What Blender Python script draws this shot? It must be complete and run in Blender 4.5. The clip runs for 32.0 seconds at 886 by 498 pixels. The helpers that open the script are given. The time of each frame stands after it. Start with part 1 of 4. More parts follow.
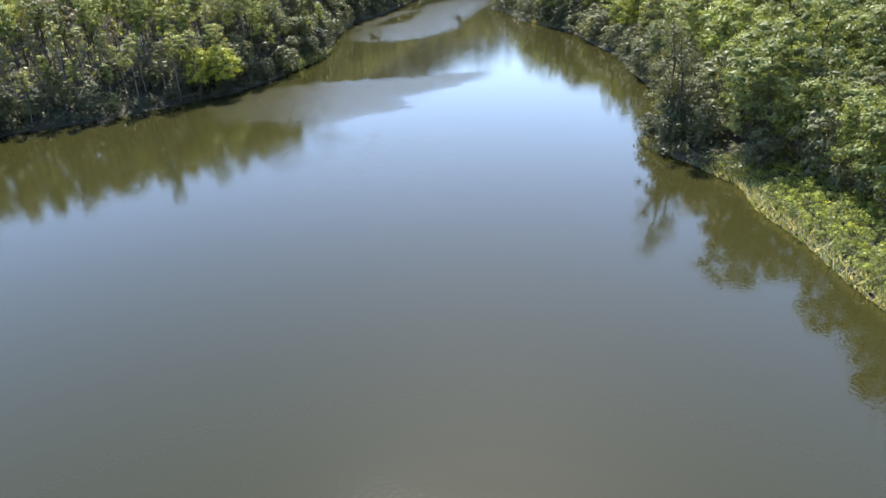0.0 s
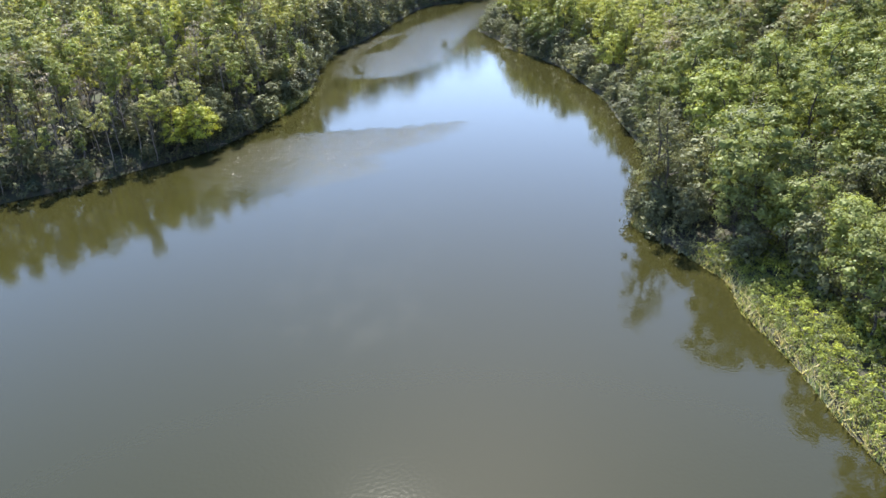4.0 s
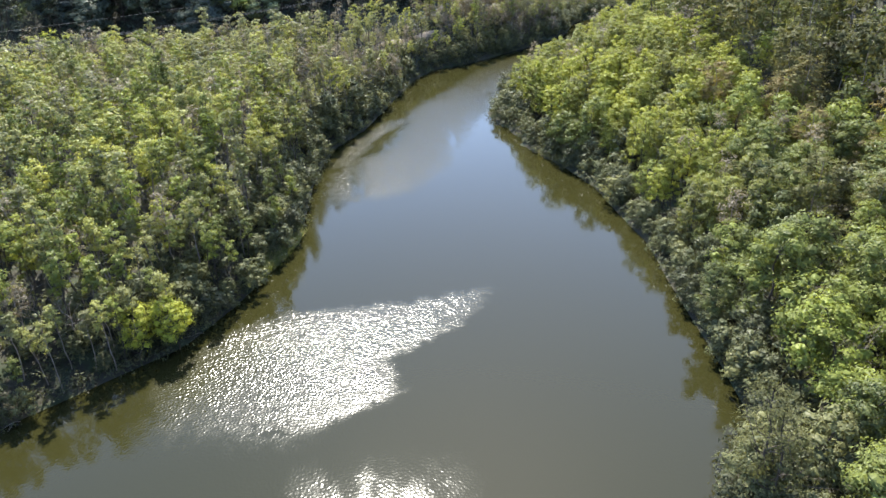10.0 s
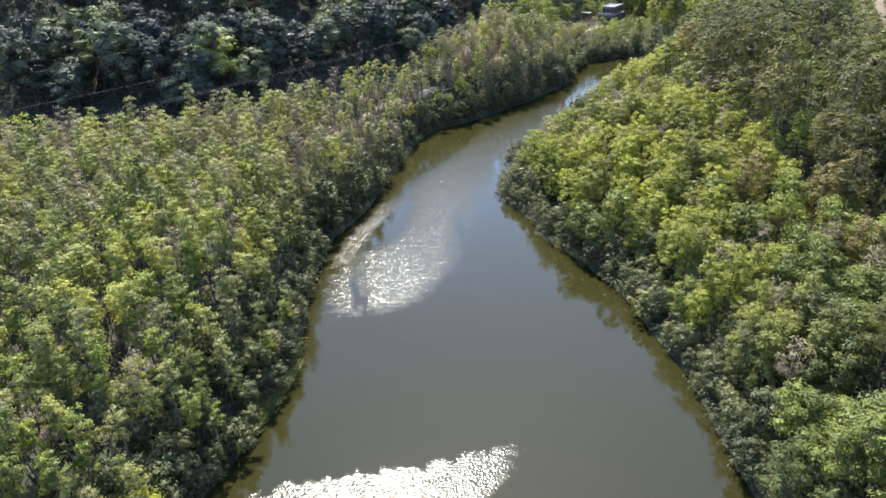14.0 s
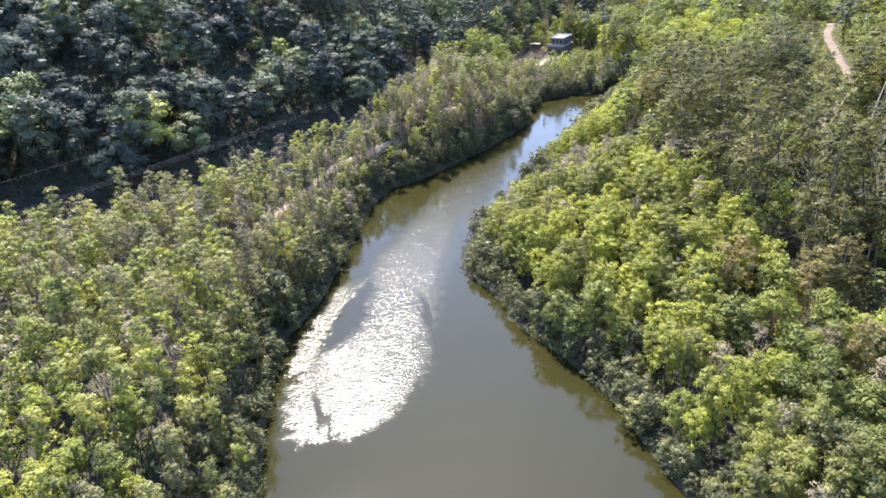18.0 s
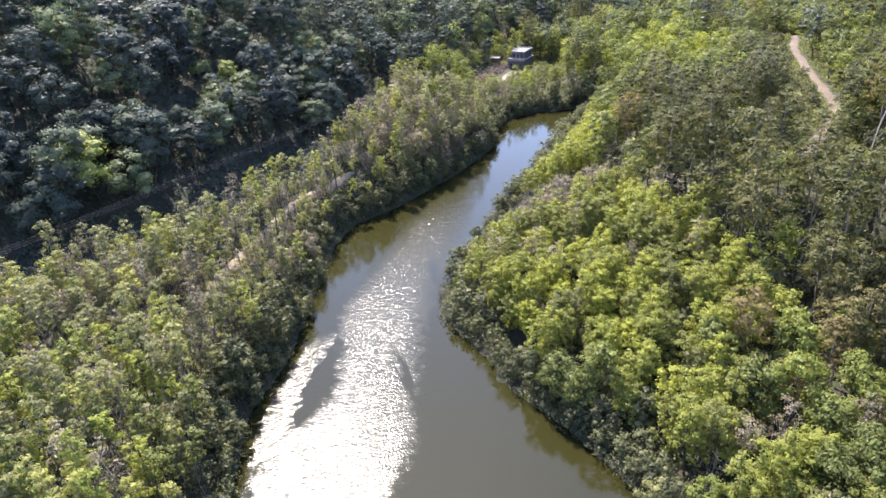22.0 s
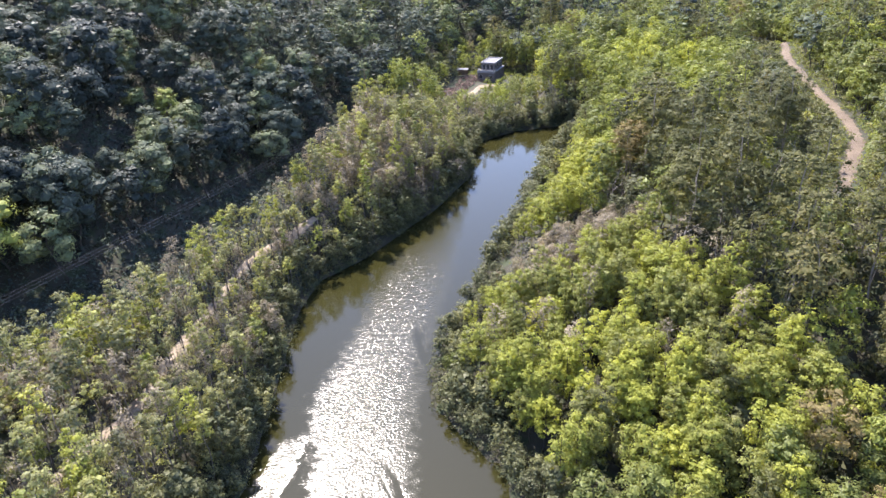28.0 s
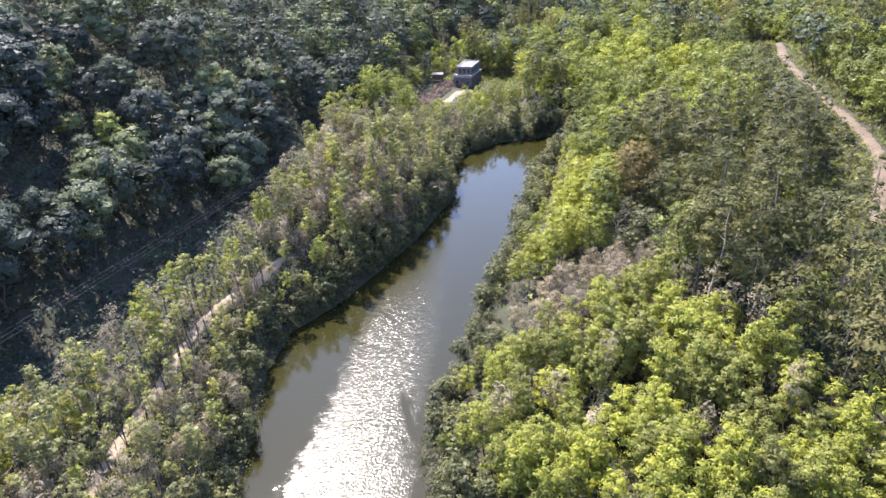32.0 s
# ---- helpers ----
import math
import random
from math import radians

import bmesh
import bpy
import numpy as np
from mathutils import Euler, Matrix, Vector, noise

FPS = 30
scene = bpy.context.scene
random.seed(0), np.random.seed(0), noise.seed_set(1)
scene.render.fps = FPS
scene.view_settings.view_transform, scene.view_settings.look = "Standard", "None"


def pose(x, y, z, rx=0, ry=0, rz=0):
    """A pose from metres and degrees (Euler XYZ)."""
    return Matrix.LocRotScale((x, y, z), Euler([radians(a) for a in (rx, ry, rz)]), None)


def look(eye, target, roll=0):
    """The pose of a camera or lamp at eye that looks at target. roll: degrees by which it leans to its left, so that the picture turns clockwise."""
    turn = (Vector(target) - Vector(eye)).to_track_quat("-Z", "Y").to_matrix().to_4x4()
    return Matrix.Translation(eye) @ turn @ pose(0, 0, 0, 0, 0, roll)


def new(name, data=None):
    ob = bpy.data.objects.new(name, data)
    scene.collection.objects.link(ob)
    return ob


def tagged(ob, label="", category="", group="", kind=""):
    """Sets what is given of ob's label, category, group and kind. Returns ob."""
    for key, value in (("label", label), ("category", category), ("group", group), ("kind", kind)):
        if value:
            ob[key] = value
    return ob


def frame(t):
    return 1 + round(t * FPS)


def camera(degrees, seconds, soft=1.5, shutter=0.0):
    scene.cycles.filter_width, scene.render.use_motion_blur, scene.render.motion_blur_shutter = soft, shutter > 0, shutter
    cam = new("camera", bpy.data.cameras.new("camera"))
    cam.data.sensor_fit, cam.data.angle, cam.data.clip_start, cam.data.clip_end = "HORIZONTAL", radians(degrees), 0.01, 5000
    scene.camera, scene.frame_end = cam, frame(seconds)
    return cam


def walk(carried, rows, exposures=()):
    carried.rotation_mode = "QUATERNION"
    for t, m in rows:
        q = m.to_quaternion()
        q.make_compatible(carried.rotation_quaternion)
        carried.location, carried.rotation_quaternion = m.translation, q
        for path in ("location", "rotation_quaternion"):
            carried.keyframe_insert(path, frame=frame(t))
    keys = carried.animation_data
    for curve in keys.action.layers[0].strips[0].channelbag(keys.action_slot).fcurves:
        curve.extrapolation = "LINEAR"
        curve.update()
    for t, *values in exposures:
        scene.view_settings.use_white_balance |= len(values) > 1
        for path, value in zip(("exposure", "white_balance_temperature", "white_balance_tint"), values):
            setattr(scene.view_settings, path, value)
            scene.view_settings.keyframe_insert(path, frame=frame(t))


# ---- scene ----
import collections

cam = camera(65.8, 32.0, soft=1.5)
PATH = [
    (0, (0.101, 1.473, 26.161), (0.118, 3.257, 25.256), -1.5),
    (0.5, (0.734, 1.644, 26.988), (0.727, 3.428, 26.083), -1.7),
    (1, (0.886, 1.615, 28.137), (0.885, 3.398, 27.231), -1.7),
    (1.5, (0.774, 1.501, 29.747), (0.788, 3.281, 28.836), -1.6),
    (2, (0.916, 2.066, 31.045), (0.939, 3.842, 30.125), -1.6),
    (2.5, (1.189, 2.99, 32.107), (1.217, 4.767, 31.189), -1.8),
    (4.5, (1.617, 10.269, 36.471), (1.657, 12.028, 35.52), -1.7),
    (5, (1.293, 12.637, 37.804), (1.323, 14.394, 36.849), -1.7),
    (5.5, (1.185, 15.105, 39.156), (1.215, 16.861, 38.197), -1.8),
    (6, (0.971, 17.708, 40.392), (1.005, 19.462, 39.433), -1.8),
    (6.5, (0.696, 20.231, 41.737), (0.733, 21.985, 40.777), -1.9),
    (7, (0.496, 22.775, 43.128), (0.534, 24.529, 42.167), -1.9),
    (7.5, (0.29, 25.24, 44.431), (0.33, 26.994, 43.471), -2.0),
    (8, (0.086, 27.849, 45.705), (0.127, 29.604, 44.746), -2.0),
    (8.5, (-0.205, 30.254, 46.844), (-0.161, 32.01, 45.887), -2.0),
    (9, (-0.482, 32.73, 48.061), (-0.436, 34.487, 47.106), -2.0),
    (9.5, (-0.459, 35.141, 49.545), (-0.411, 36.898, 48.589), -2.0),
    (10, (-0.693, 37.557, 50.916), (-0.632, 39.314, 49.961), -2.0),
    (10.5, (-0.612, 39.955, 52.14), (-0.548, 41.713, 51.188), -2.1),
    (11, (-0.763, 42.281, 53.464), (-0.698, 44.039, 52.514), -2.2),
    (11.5, (-0.989, 44.755, 54.686), (-0.921, 46.515, 53.738), -2.3),
    (12, (-0.951, 47.056, 55.988), (-0.883, 48.817, 55.042), -2.5),
    (12.5, (-1.204, 49.426, 57.335), (-1.134, 51.189, 56.392), -2.6),
    (13, (-1.53, 51.854, 58.756), (-1.456, 53.616, 57.813), -2.6),
    (13.5, (-1.711, 54.287, 59.859), (-1.636, 56.05, 58.919), -2.7),
    (14, (-1.67, 56.615, 60.929), (-1.597, 58.382, 59.995), -2.8),
    (14.5, (-1.552, 58.905, 61.946), (-1.472, 60.674, 61.016), -3.0),
    (16.5, (-1.947, 66.878, 66.734), (-1.768, 68.642, 65.809), -3.3),
    (17, (-1.979, 68.902, 67.837), (-1.777, 70.665, 66.914), -3.5),
    (17.5, (-2.024, 71.018, 68.924), (-1.822, 72.781, 68.002), -3.5),
    (18, (-2.149, 72.904, 69.904), (-1.935, 74.665, 68.981), -3.5),
    (18.5, (-2.379, 74.81, 70.711), (-2.139, 76.568, 69.787), -3.6),
    (19, (-2.71, 77.086, 71.163), (-2.467, 78.845, 70.242), -3.5),
    (19.5, (-2.819, 79.1, 71.353), (-2.578, 80.86, 70.432), -3.5),
    (20, (-2.837, 81.04, 71.3), (-2.569, 82.796, 70.381), -3.5),
    (20.5, (-3.132, 82.842, 71.471), (-2.806, 84.587, 70.549), -3.5),
    (21, (-3.464, 84.83, 71.467), (-3.127, 86.573, 70.545), -3.3),
    (21.5, (-3.66, 86.854, 71.454), (-3.323, 88.598, 70.535), -3.3),
    (22, (-3.836, 88.832, 71.784), (-3.486, 90.572, 70.863), -3.3),
    (22.5, (-3.898, 90.845, 71.759), (-3.529, 92.582, 70.838), -3.3),
    (23, (-3.98, 92.785, 71.905), (-3.598, 94.519, 70.984), -3.3),
    (23.5, (-3.904, 94.782, 72.147), (-3.512, 96.512, 71.224), -3.3),
    (24, (-3.974, 96.866, 72.152), (-3.557, 98.591, 71.229), -3.3),
    (24.5, (-4.105, 99.07, 72.288), (-3.685, 100.794, 71.364), -3.2),
    (25, (-4.091, 101.407, 72.38), (-3.675, 103.131, 71.456), -3.2),
    (25.5, (-3.966, 103.505, 72.47), (-3.556, 105.23, 71.546), -3.2),
    (27.5, (-3.051, 112.231, 73.083), (-2.65, 113.955, 72.151), -3.5),
    (28, (-2.325, 114.53, 73.147), (-1.863, 116.235, 72.21), -3.6),
    (28.5, (-2.372, 116.987, 73.345), (-1.811, 118.657, 72.398), -3.6),
    (29, (-2.38, 119.453, 73.363), (-1.793, 121.112, 72.413), -3.6),
    (29.5, (-2.098, 121.781, 73.57), (-1.517, 123.441, 72.618), -3.6),
    (30, (-1.613, 124.3, 73.637), (-1.04, 125.961, 72.682), -3.6),
    (30.5, (-1.082, 126.788, 73.687), (-0.517, 128.451, 72.731), -3.6),
    (31, (-0.416, 129.224, 73.746), (0.14, 130.889, 72.787), -3.8),
    (31.5, (0.315, 131.759, 73.722), (0.861, 133.426, 72.762), -3.8),
    (32, (1.052, 134.039, 74.173), (1.588, 135.706, 73.207), -3.9),
]
walk(cam, [(t, look(eye, target, roll)) for t, eye, target, roll in PATH],
     ((0, 1.92, 6500, 8), (5, 2.08, 6500, 8), (9, 1.97, 6500, 8), (13, 1.78, 6500, 8), (15, 1.87, 6500, 10), (18, 2.2, 6500, 15), (24, 1.93, 6500, 18), (32, 2.12, 6500, 18)))

# ---------------------------------------------------------------- light
SUN_HIGH, SUN_LEFT = 53.0, 6.5
world = bpy.data.worlds.new("sky")
world.use_nodes = True
scene.world = world
wn = world.node_tree
sky = wn.nodes.new("ShaderNodeTexSky")
sky.sky_type = "NISHITA"
sky.sun_disc = False
sky.sun_elevation = radians(SUN_HIGH)
sky.sun_rotation = radians(SUN_LEFT)
sky.air_density, sky.dust_density, sky.ozone_density = 1.0, 0.35, 2.0
bg = wn.nodes["Background"]
bg.inputs["Strength"].default_value = 0.16
haze = wn.nodes.new("ShaderNodeMix")
haze.data_type, haze.blend_type = "RGBA", "MULTIPLY"
haze.inputs[0].default_value = 1.0
haze.inputs[7].default_value = (1.02, 0.99, 1.05, 1)
wn.links.new(sky.outputs["Color"], haze.inputs[6])
wn.links.new(haze.outputs[2], bg.inputs["Color"])

sun_data = bpy.data.lights.new("sun", "SUN")
sun_data.energy, sun_data.angle, sun_data.color = 5.0, radians(0.53), (1.0, 0.95, 0.85)
sun = new("sun", sun_data)
toward_sun = Vector((-math.sin(radians(SUN_LEFT)) * math.cos(radians(SUN_HIGH)),
                     math.cos(radians(SUN_LEFT)) * math.cos(radians(SUN_HIGH)), math.sin(radians(SUN_HIGH))))
sun.matrix_world = look(toward_sun * 400, (0, 0, 0))


# ---------------------------------------------------------------- materials
class Nodes:
    """A node material, written top down."""

    def __init__(self, name):
        self.mat = bpy.data.materials.new(name)
        self.mat.use_nodes = True
        self.tree = self.mat.node_tree
        self.tree.nodes.clear()
        self.out = self.tree.nodes.new("ShaderNodeOutputMaterial")

    def add(self, kind, links=None, **values):
        node = self.tree.nodes.new(kind)
        for key, value in values.items():
            setattr(node, key, value)
        for key, value in (links or {}).items():
            self.put(node, key, value)
        return node

    def put(self, node, key, value):
        socket = node.inputs[key]
        if isinstance(value, bpy.types.NodeSocket):
            self.tree.links.new(value, socket)
        else:
            socket.default_value = value

    def noise(self, scale, detail=3.0, rough=0.55, coords=None, distort=0.0):
        coords = coords or self.place()
        return self.add("ShaderNodeTexNoise", {"Vector": coords, "Scale": scale, "Detail": detail, "Roughness": rough, "Distortion": distort}).outputs["Fac"]

    def place(self):
        return self.add("ShaderNodeNewGeometry").outputs["Position"]

    def math(self, what, a, b=0.0, clamp=False):
        return self.add("ShaderNodeMath", {0: a, 1: b}, operation=what, use_clamp=clamp).outputs[0]

    def spread(self, value, a, b, c=0.0, d=1.0, smooth=True):
        return self.add("ShaderNodeMapRange", {"Value": value, "From Min": a, "From Max": b, "To Min": c, "To Max": d},
                        interpolation_type="SMOOTHSTEP" if smooth else "LINEAR").outputs["Result"]

    def ramp(self, value, stops):
        node = self.add("ShaderNodeValToRGB", {"Fac": value})
        ramp = node.color_ramp
        while len(ramp.elements) < len(stops):
            ramp.elements.new(0.5)
        for element, (at, colour) in zip(ramp.elements, stops):
            element.position, element.color = at, (*colour, 1)
        return node.outputs["Color"]

    def table(self, value, pairs, low, high):
        """A value read off a line through pairs of (place, value)."""
        first, last = pairs[0][0], pairs[-1][0]
        stops = [((at - first) / (last - first), ((v - low) / (high - low),) * 3) for at, v in pairs]
        grey = self.ramp(self.spread(value, first, last, 0.0, 1.0, False), stops)
        return self.spread(self.add("ShaderNodeSeparateColor", {0: grey}).outputs[0], 0.0, 1.0, low, high, False)

    def mix(self, fac, a, b, blend="MIX"):
        node = self.add("ShaderNodeMix", data_type="RGBA", blend_type=blend)
        for key, value in ((0, fac), (6, a), (7, b)):
            if isinstance(value, tuple):
                value = (*value, 1)
            self.put(node, key, value)
        return node.outputs[2]

    def surface(self, shader):
        self.tree.links.new(shader, self.out.inputs["Surface"])
        return self.mat


def leaf_material(name, stops, single, glow=0.55, gloss=0.3):
    """Foliage: colour by the tree's own tint, then leaf by leaf; light shines through it."""
    n = Nodes(name)
    if single:
        tint = n.add("ShaderNodeSeparateColor", {0: n.add("ShaderNodeObjectInfo").outputs["Color"]}).outputs[0]
    else:
        tint = n.add("ShaderNodeAttribute", attribute_name="tint").outputs["Fac"]
    island = n.add("ShaderNodeNewGeometry").outputs["Random Per Island"]
    patch = n.noise(0.8, 2)
    t = n.math("ADD", tint, n.math("MULTIPLY", n.math("SUBTRACT", patch, 0.5), 0.35))
    t = n.math("ADD", t, n.math("MULTIPLY", n.math("SUBTRACT", island, 0.5), 0.16), clamp=True)
    colour = n.ramp(t, stops)
    dim = n.spread(island, 0, 1, 0.87, 1.13, False)
    grey = n.add("ShaderNodeCombineColor", {0: dim, 1: dim, 2: dim}).outputs[0]
    colour = n.mix(1.0, colour, grey, "MULTIPLY")
    shine = n.mix(1.0, colour, (1.12, 1.06, 0.62), "MULTIPLY")
    front = n.add("ShaderNodeBsdfPrincipled", {"Base Color": colour, "Roughness": 0.45, "Specular IOR Level": gloss}).outputs[0]
    back = n.add("ShaderNodeBsdfTranslucent", {"Color": shine}).outputs[0]
    return n.surface(n.add("ShaderNodeMixShader", {0: glow, 1: front, 2: back}).outputs[0])


def bark_material(name, dark, light):
    n = Nodes(name)
    where = n.place()
    stretched = n.add("ShaderNodeMapping", {"Vector": where, "Scale": (6, 6, 1.2)}).outputs[0]
    grain = n.noise(2.0, 4, 0.6, stretched)
    patch = n.noise(0.5, 2)
    colour = n.mix(n.math("ADD", n.math("MULTIPLY", grain, 0.7), n.math("MULTIPLY", patch, 0.4), True), dark, light)
    bump = n.add("ShaderNodeBump", {"Height": grain, "Strength": 0.5, "Distance": 0.03}).outputs[0]
    return n.surface(n.add("ShaderNodeBsdfPrincipled", {"Base Color": colour, "Roughness": 0.9, "Normal": bump}).outputs[0])


def earth_material(name, dark, mid, light, scale=0.35, moss=None):
    n = Nodes(name)
    large, fine = n.noise(scale * 0.25, 3), n.noise(scale * 6, 5, 0.65)
    t = n.math("ADD", n.math("MULTIPLY", large, 0.55), n.math("MULTIPLY", fine, 0.45))
    colour = n.ramp(t, [(0.3, dark), (0.52, mid), (0.72, light)])
    if moss:
        colour = n.mix(n.spread(n.noise(scale * 0.9, 4), 0.48, 0.62), colour, moss)
    bump = n.add("ShaderNodeBump", {"Height": fine, "Strength": 0.7, "Distance": 0.12}).outputs[0]
    return n.surface(n.add("ShaderNodeBsdfPrincipled", {"Base Color": colour, "Roughness": 0.95, "Normal": bump}).outputs[0])


def plain_material(name, colour, rough=0.8, spread=0.15, scale=1.5, metal=0.0):
    n = Nodes(name)
    v = n.math("ADD", n.math("MULTIPLY", n.noise(scale, 4), 0.6), n.math("MULTIPLY", n.noise(scale * 9, 3), 0.4))
    low, high = (tuple(c * (1 + s * spread * 2) for c in colour) for s in (-1, 1))
    tone = n.mix(n.spread(v, 0.3, 0.7), low, high)
    bump = n.add("ShaderNodeBump", {"Height": v, "Strength": 0.25, "Distance": 0.02}).outputs[0]
    return n.surface(n.add("ShaderNodeBsdfPrincipled", {"Base Color": tone, "Roughness": rough, "Metallic": metal, "Normal": bump}).outputs[0])


def water_material():
    """Still, silty river water; wind roughens it in drifting patches."""
    n = Nodes("river_water")
    where = n.place()
    split = n.add("ShaderNodeSeparateXYZ", {0: where})
    streak = n.noise(0.3, 3, 0.6, n.add("ShaderNodeMapping", {"Vector": where, "Scale": (1.0, 0.55, 1.0), "Rotation": (0, 0, radians(-25))}).outputs[0])
    x, y = split.outputs[0], split.outputs[1]
    ragged = n.math("MULTIPLY", n.math("SUBTRACT", n.noise(0.45, 4, 0.7), 0.5), 7.0)
    # breeze across the wide reach: a slanting band that thins out to the south
    xr, yr = n.math("ADD", x, ragged), n.math("ADD", y, ragged)
    east_end = n.table(y, [(84, -14), (92, -12), (98, -4), (104, -6), (107, -1), (111, 4), (117, 8), (120, 10)], -40, 40)
    top = n.table(x, [(-36, 100), (-31, 106), (-25, 112), (-19, 115), (-5, 115.5), (6, 118), (12, 119)], 90, 125)
    near = n.math("MULTIPLY", n.spread(n.math("SUBTRACT", xr, east_end), 2.5, -4), n.spread(n.math("SUBTRACT", yr, top), 2.0, -1.5))
    near = n.math("MULTIPLY", near, n.math("MULTIPLY", n.spread(yr, 86, 106), n.spread(xr, -36, -27)))
    near = n.math("MULTIPLY", near, n.spread(streak, 0.25, 0.5, 0.55, 1.0))
    # breeze along the bend, clear of the sheltered bank
    west = n.table(y, [(145, -14), (150, -17), (165, -17.5), (173, -13), (176, -7), (183, -3.5), (197, -2.5), (207, -0.5), (213, 4), (228, 12), (249, 23), (262, 38), (285, 62)], -40, 80)
    east = n.table(y, [(145, -11), (150, -5), (156, -1), (166, 5), (175, 6.5), (193, 12), (210, 18), (231, 29.5), (256, 41), (285, 66)], -40, 80)
    far = n.math("MULTIPLY", n.spread(n.math("SUBTRACT", xr, west), -3.0, 4.0), n.spread(n.math("SUBTRACT", xr, east), 4.0, -5.0))
    far = n.math("MULTIPLY", far, n.math("MULTIPLY", n.spread(yr, 148, 157), n.spread(yr, 275, 235)))
    # a detached scrap of breeze near the western bank
    scrap = n.table(y, [(170, -16), (183, -12.5), (195, -6.5), (200, -4)], -40, 80)
    scrap = n.math("MULTIPLY", n.spread(n.math("ABSOLUTE", n.math("SUBTRACT", xr, scrap)), 3.0, 1.0), n.math("MULTIPLY", n.spread(yr, 166, 171), n.spread(yr, 200, 193)))
    far = n.math("MAXIMUM", far, scrap)
    # slicks: smooth lanes within the breeze, drawn out along the river
    lanes = n.noise(0.13, 3, 0.6, n.add("ShaderNodeMapping", {"Vector": where, "Scale": (1.0, 0.3, 1.0), "Rotation": (0, 0, radians(20))}).outputs[0], 0.6)
    far = n.math("MULTIPLY", far, n.spread(lanes, 0.3, 0.42, 0.12, 1.0))
    # a light ripple nearer still
    light = n.math("MULTIPLY", n.math("MULTIPLY", n.spread(yr, 91, 84), n.spread(y, 48, 60)), n.math("MULTIPLY", n.spread(xr, -22, -13), n.spread(xr, 8, -1)))
    light = n.math("MULTIPLY", light, n.spread(streak, 0.36, 0.6, 0.055, 0.16))
    puffs = n.noise(0.75, 3, 0.7)
    far = n.math("MULTIPLY", far, n.spread(puffs, 0.36, 0.56, 0.5, 1.0))
    near = n.math("MULTIPLY", near, n.spread(puffs, 0.36, 0.52, 0.6, 1.0))
    gust = n.math("MAXIMUM", near, far)
    wind = n.math("MAXIMUM", gust, light)
    fine = n.noise(3.5, 0.6, 0.5)
    broad = n.noise(0.9, 2.0, 0.5)
    rise = n.math("ADD", n.math("MULTIPLY", fine, 0.85), n.math("MULTIPLY", broad, 0.2))
    high = n.math("MULTIPLY", rise, n.math("ADD", n.math("MULTIPLY", wind, WIND_WAVE), CALM_WAVE))
    bump = n.add("ShaderNodeBump", {"Height": high, "Strength": 1.0, "Distance": 1.0}).outputs[0]
    silt = n.mix(n.noise(0.02, 3), (0.0155, 0.015, 0.0046), (0.0185, 0.0178, 0.006))
    return n.surface(n.add("ShaderNodeBsdfPrincipled", {"Base Color": silt, "Roughness": n.spread(wind, 0.0, 0.35, 0.05, 0.2), "IOR": 1.34, "Normal": bump}).outputs[0])


CALM_WAVE, WIND_WAVE = 0.007, 0.088
WATER = water_material()
GROUND = earth_material("forest_floor", (0.014, 0.013, 0.008), (0.025, 0.023, 0.013), (0.044, 0.038, 0.024), 0.35, (0.02, 0.029, 0.01))
DIRT = earth_material("dirt_track", (0.06, 0.043, 0.03), (0.1, 0.074, 0.052), (0.145, 0.113, 0.083), 0.8)
SAND = earth_material("sandy_path", (0.13, 0.1, 0.068), (0.18, 0.142, 0.1), (0.24, 0.195, 0.142), 0.8)
BARK = bark_material("bark_brown", (0.02, 0.016, 0.012), (0.07, 0.056, 0.043))
BARK_PALE = bark_material("bark_grey", (0.10, 0.082, 0.07), (0.25, 0.215, 0.19))
SLENDER = [(0.0, (0.11, 0.112, 0.07)), (0.45, (0.2, 0.205, 0.094)), (0.8, (0.28, 0.29, 0.09)), (1.0, (0.34, 0.345, 0.09))]
BROAD = [(0.0, (0.074, 0.085, 0.044)), (0.4, (0.142, 0.164, 0.05)), (0.75, (0.22, 0.252, 0.05)), (1.0, (0.3, 0.318, 0.05))]
GUM = [(0.0, (0.068, 0.074, 0.036)), (0.5, (0.118, 0.117, 0.05)), (1.0, (0.188, 0.148, 0.07))]
BUSH = [(0.0, (0.054, 0.059, 0.035)), (0.5, (0.108, 0.115, 0.057)), (1.0, (0.21, 0.205, 0.085))]
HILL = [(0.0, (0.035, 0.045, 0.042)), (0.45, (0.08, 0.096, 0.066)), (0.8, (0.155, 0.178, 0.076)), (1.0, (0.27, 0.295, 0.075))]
GROVE = [(0.0, (0.106, 0.11, 0.054)), (0.4, (0.182, 0.195, 0.06)), (0.75, (0.248, 0.27, 0.059)), (1.0, (0.308, 0.325, 0.06))]
DRY = [(0.0, (0.1, 0.084, 0.063)), (0.5, (0.182, 0.153, 0.11)), (1.0, (0.285, 0.238, 0.17))]
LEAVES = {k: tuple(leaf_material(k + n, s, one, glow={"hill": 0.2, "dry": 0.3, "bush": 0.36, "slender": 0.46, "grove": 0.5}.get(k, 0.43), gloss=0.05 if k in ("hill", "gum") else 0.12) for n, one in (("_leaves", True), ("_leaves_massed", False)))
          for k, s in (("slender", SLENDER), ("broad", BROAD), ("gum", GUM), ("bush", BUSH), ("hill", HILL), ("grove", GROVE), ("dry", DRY))}


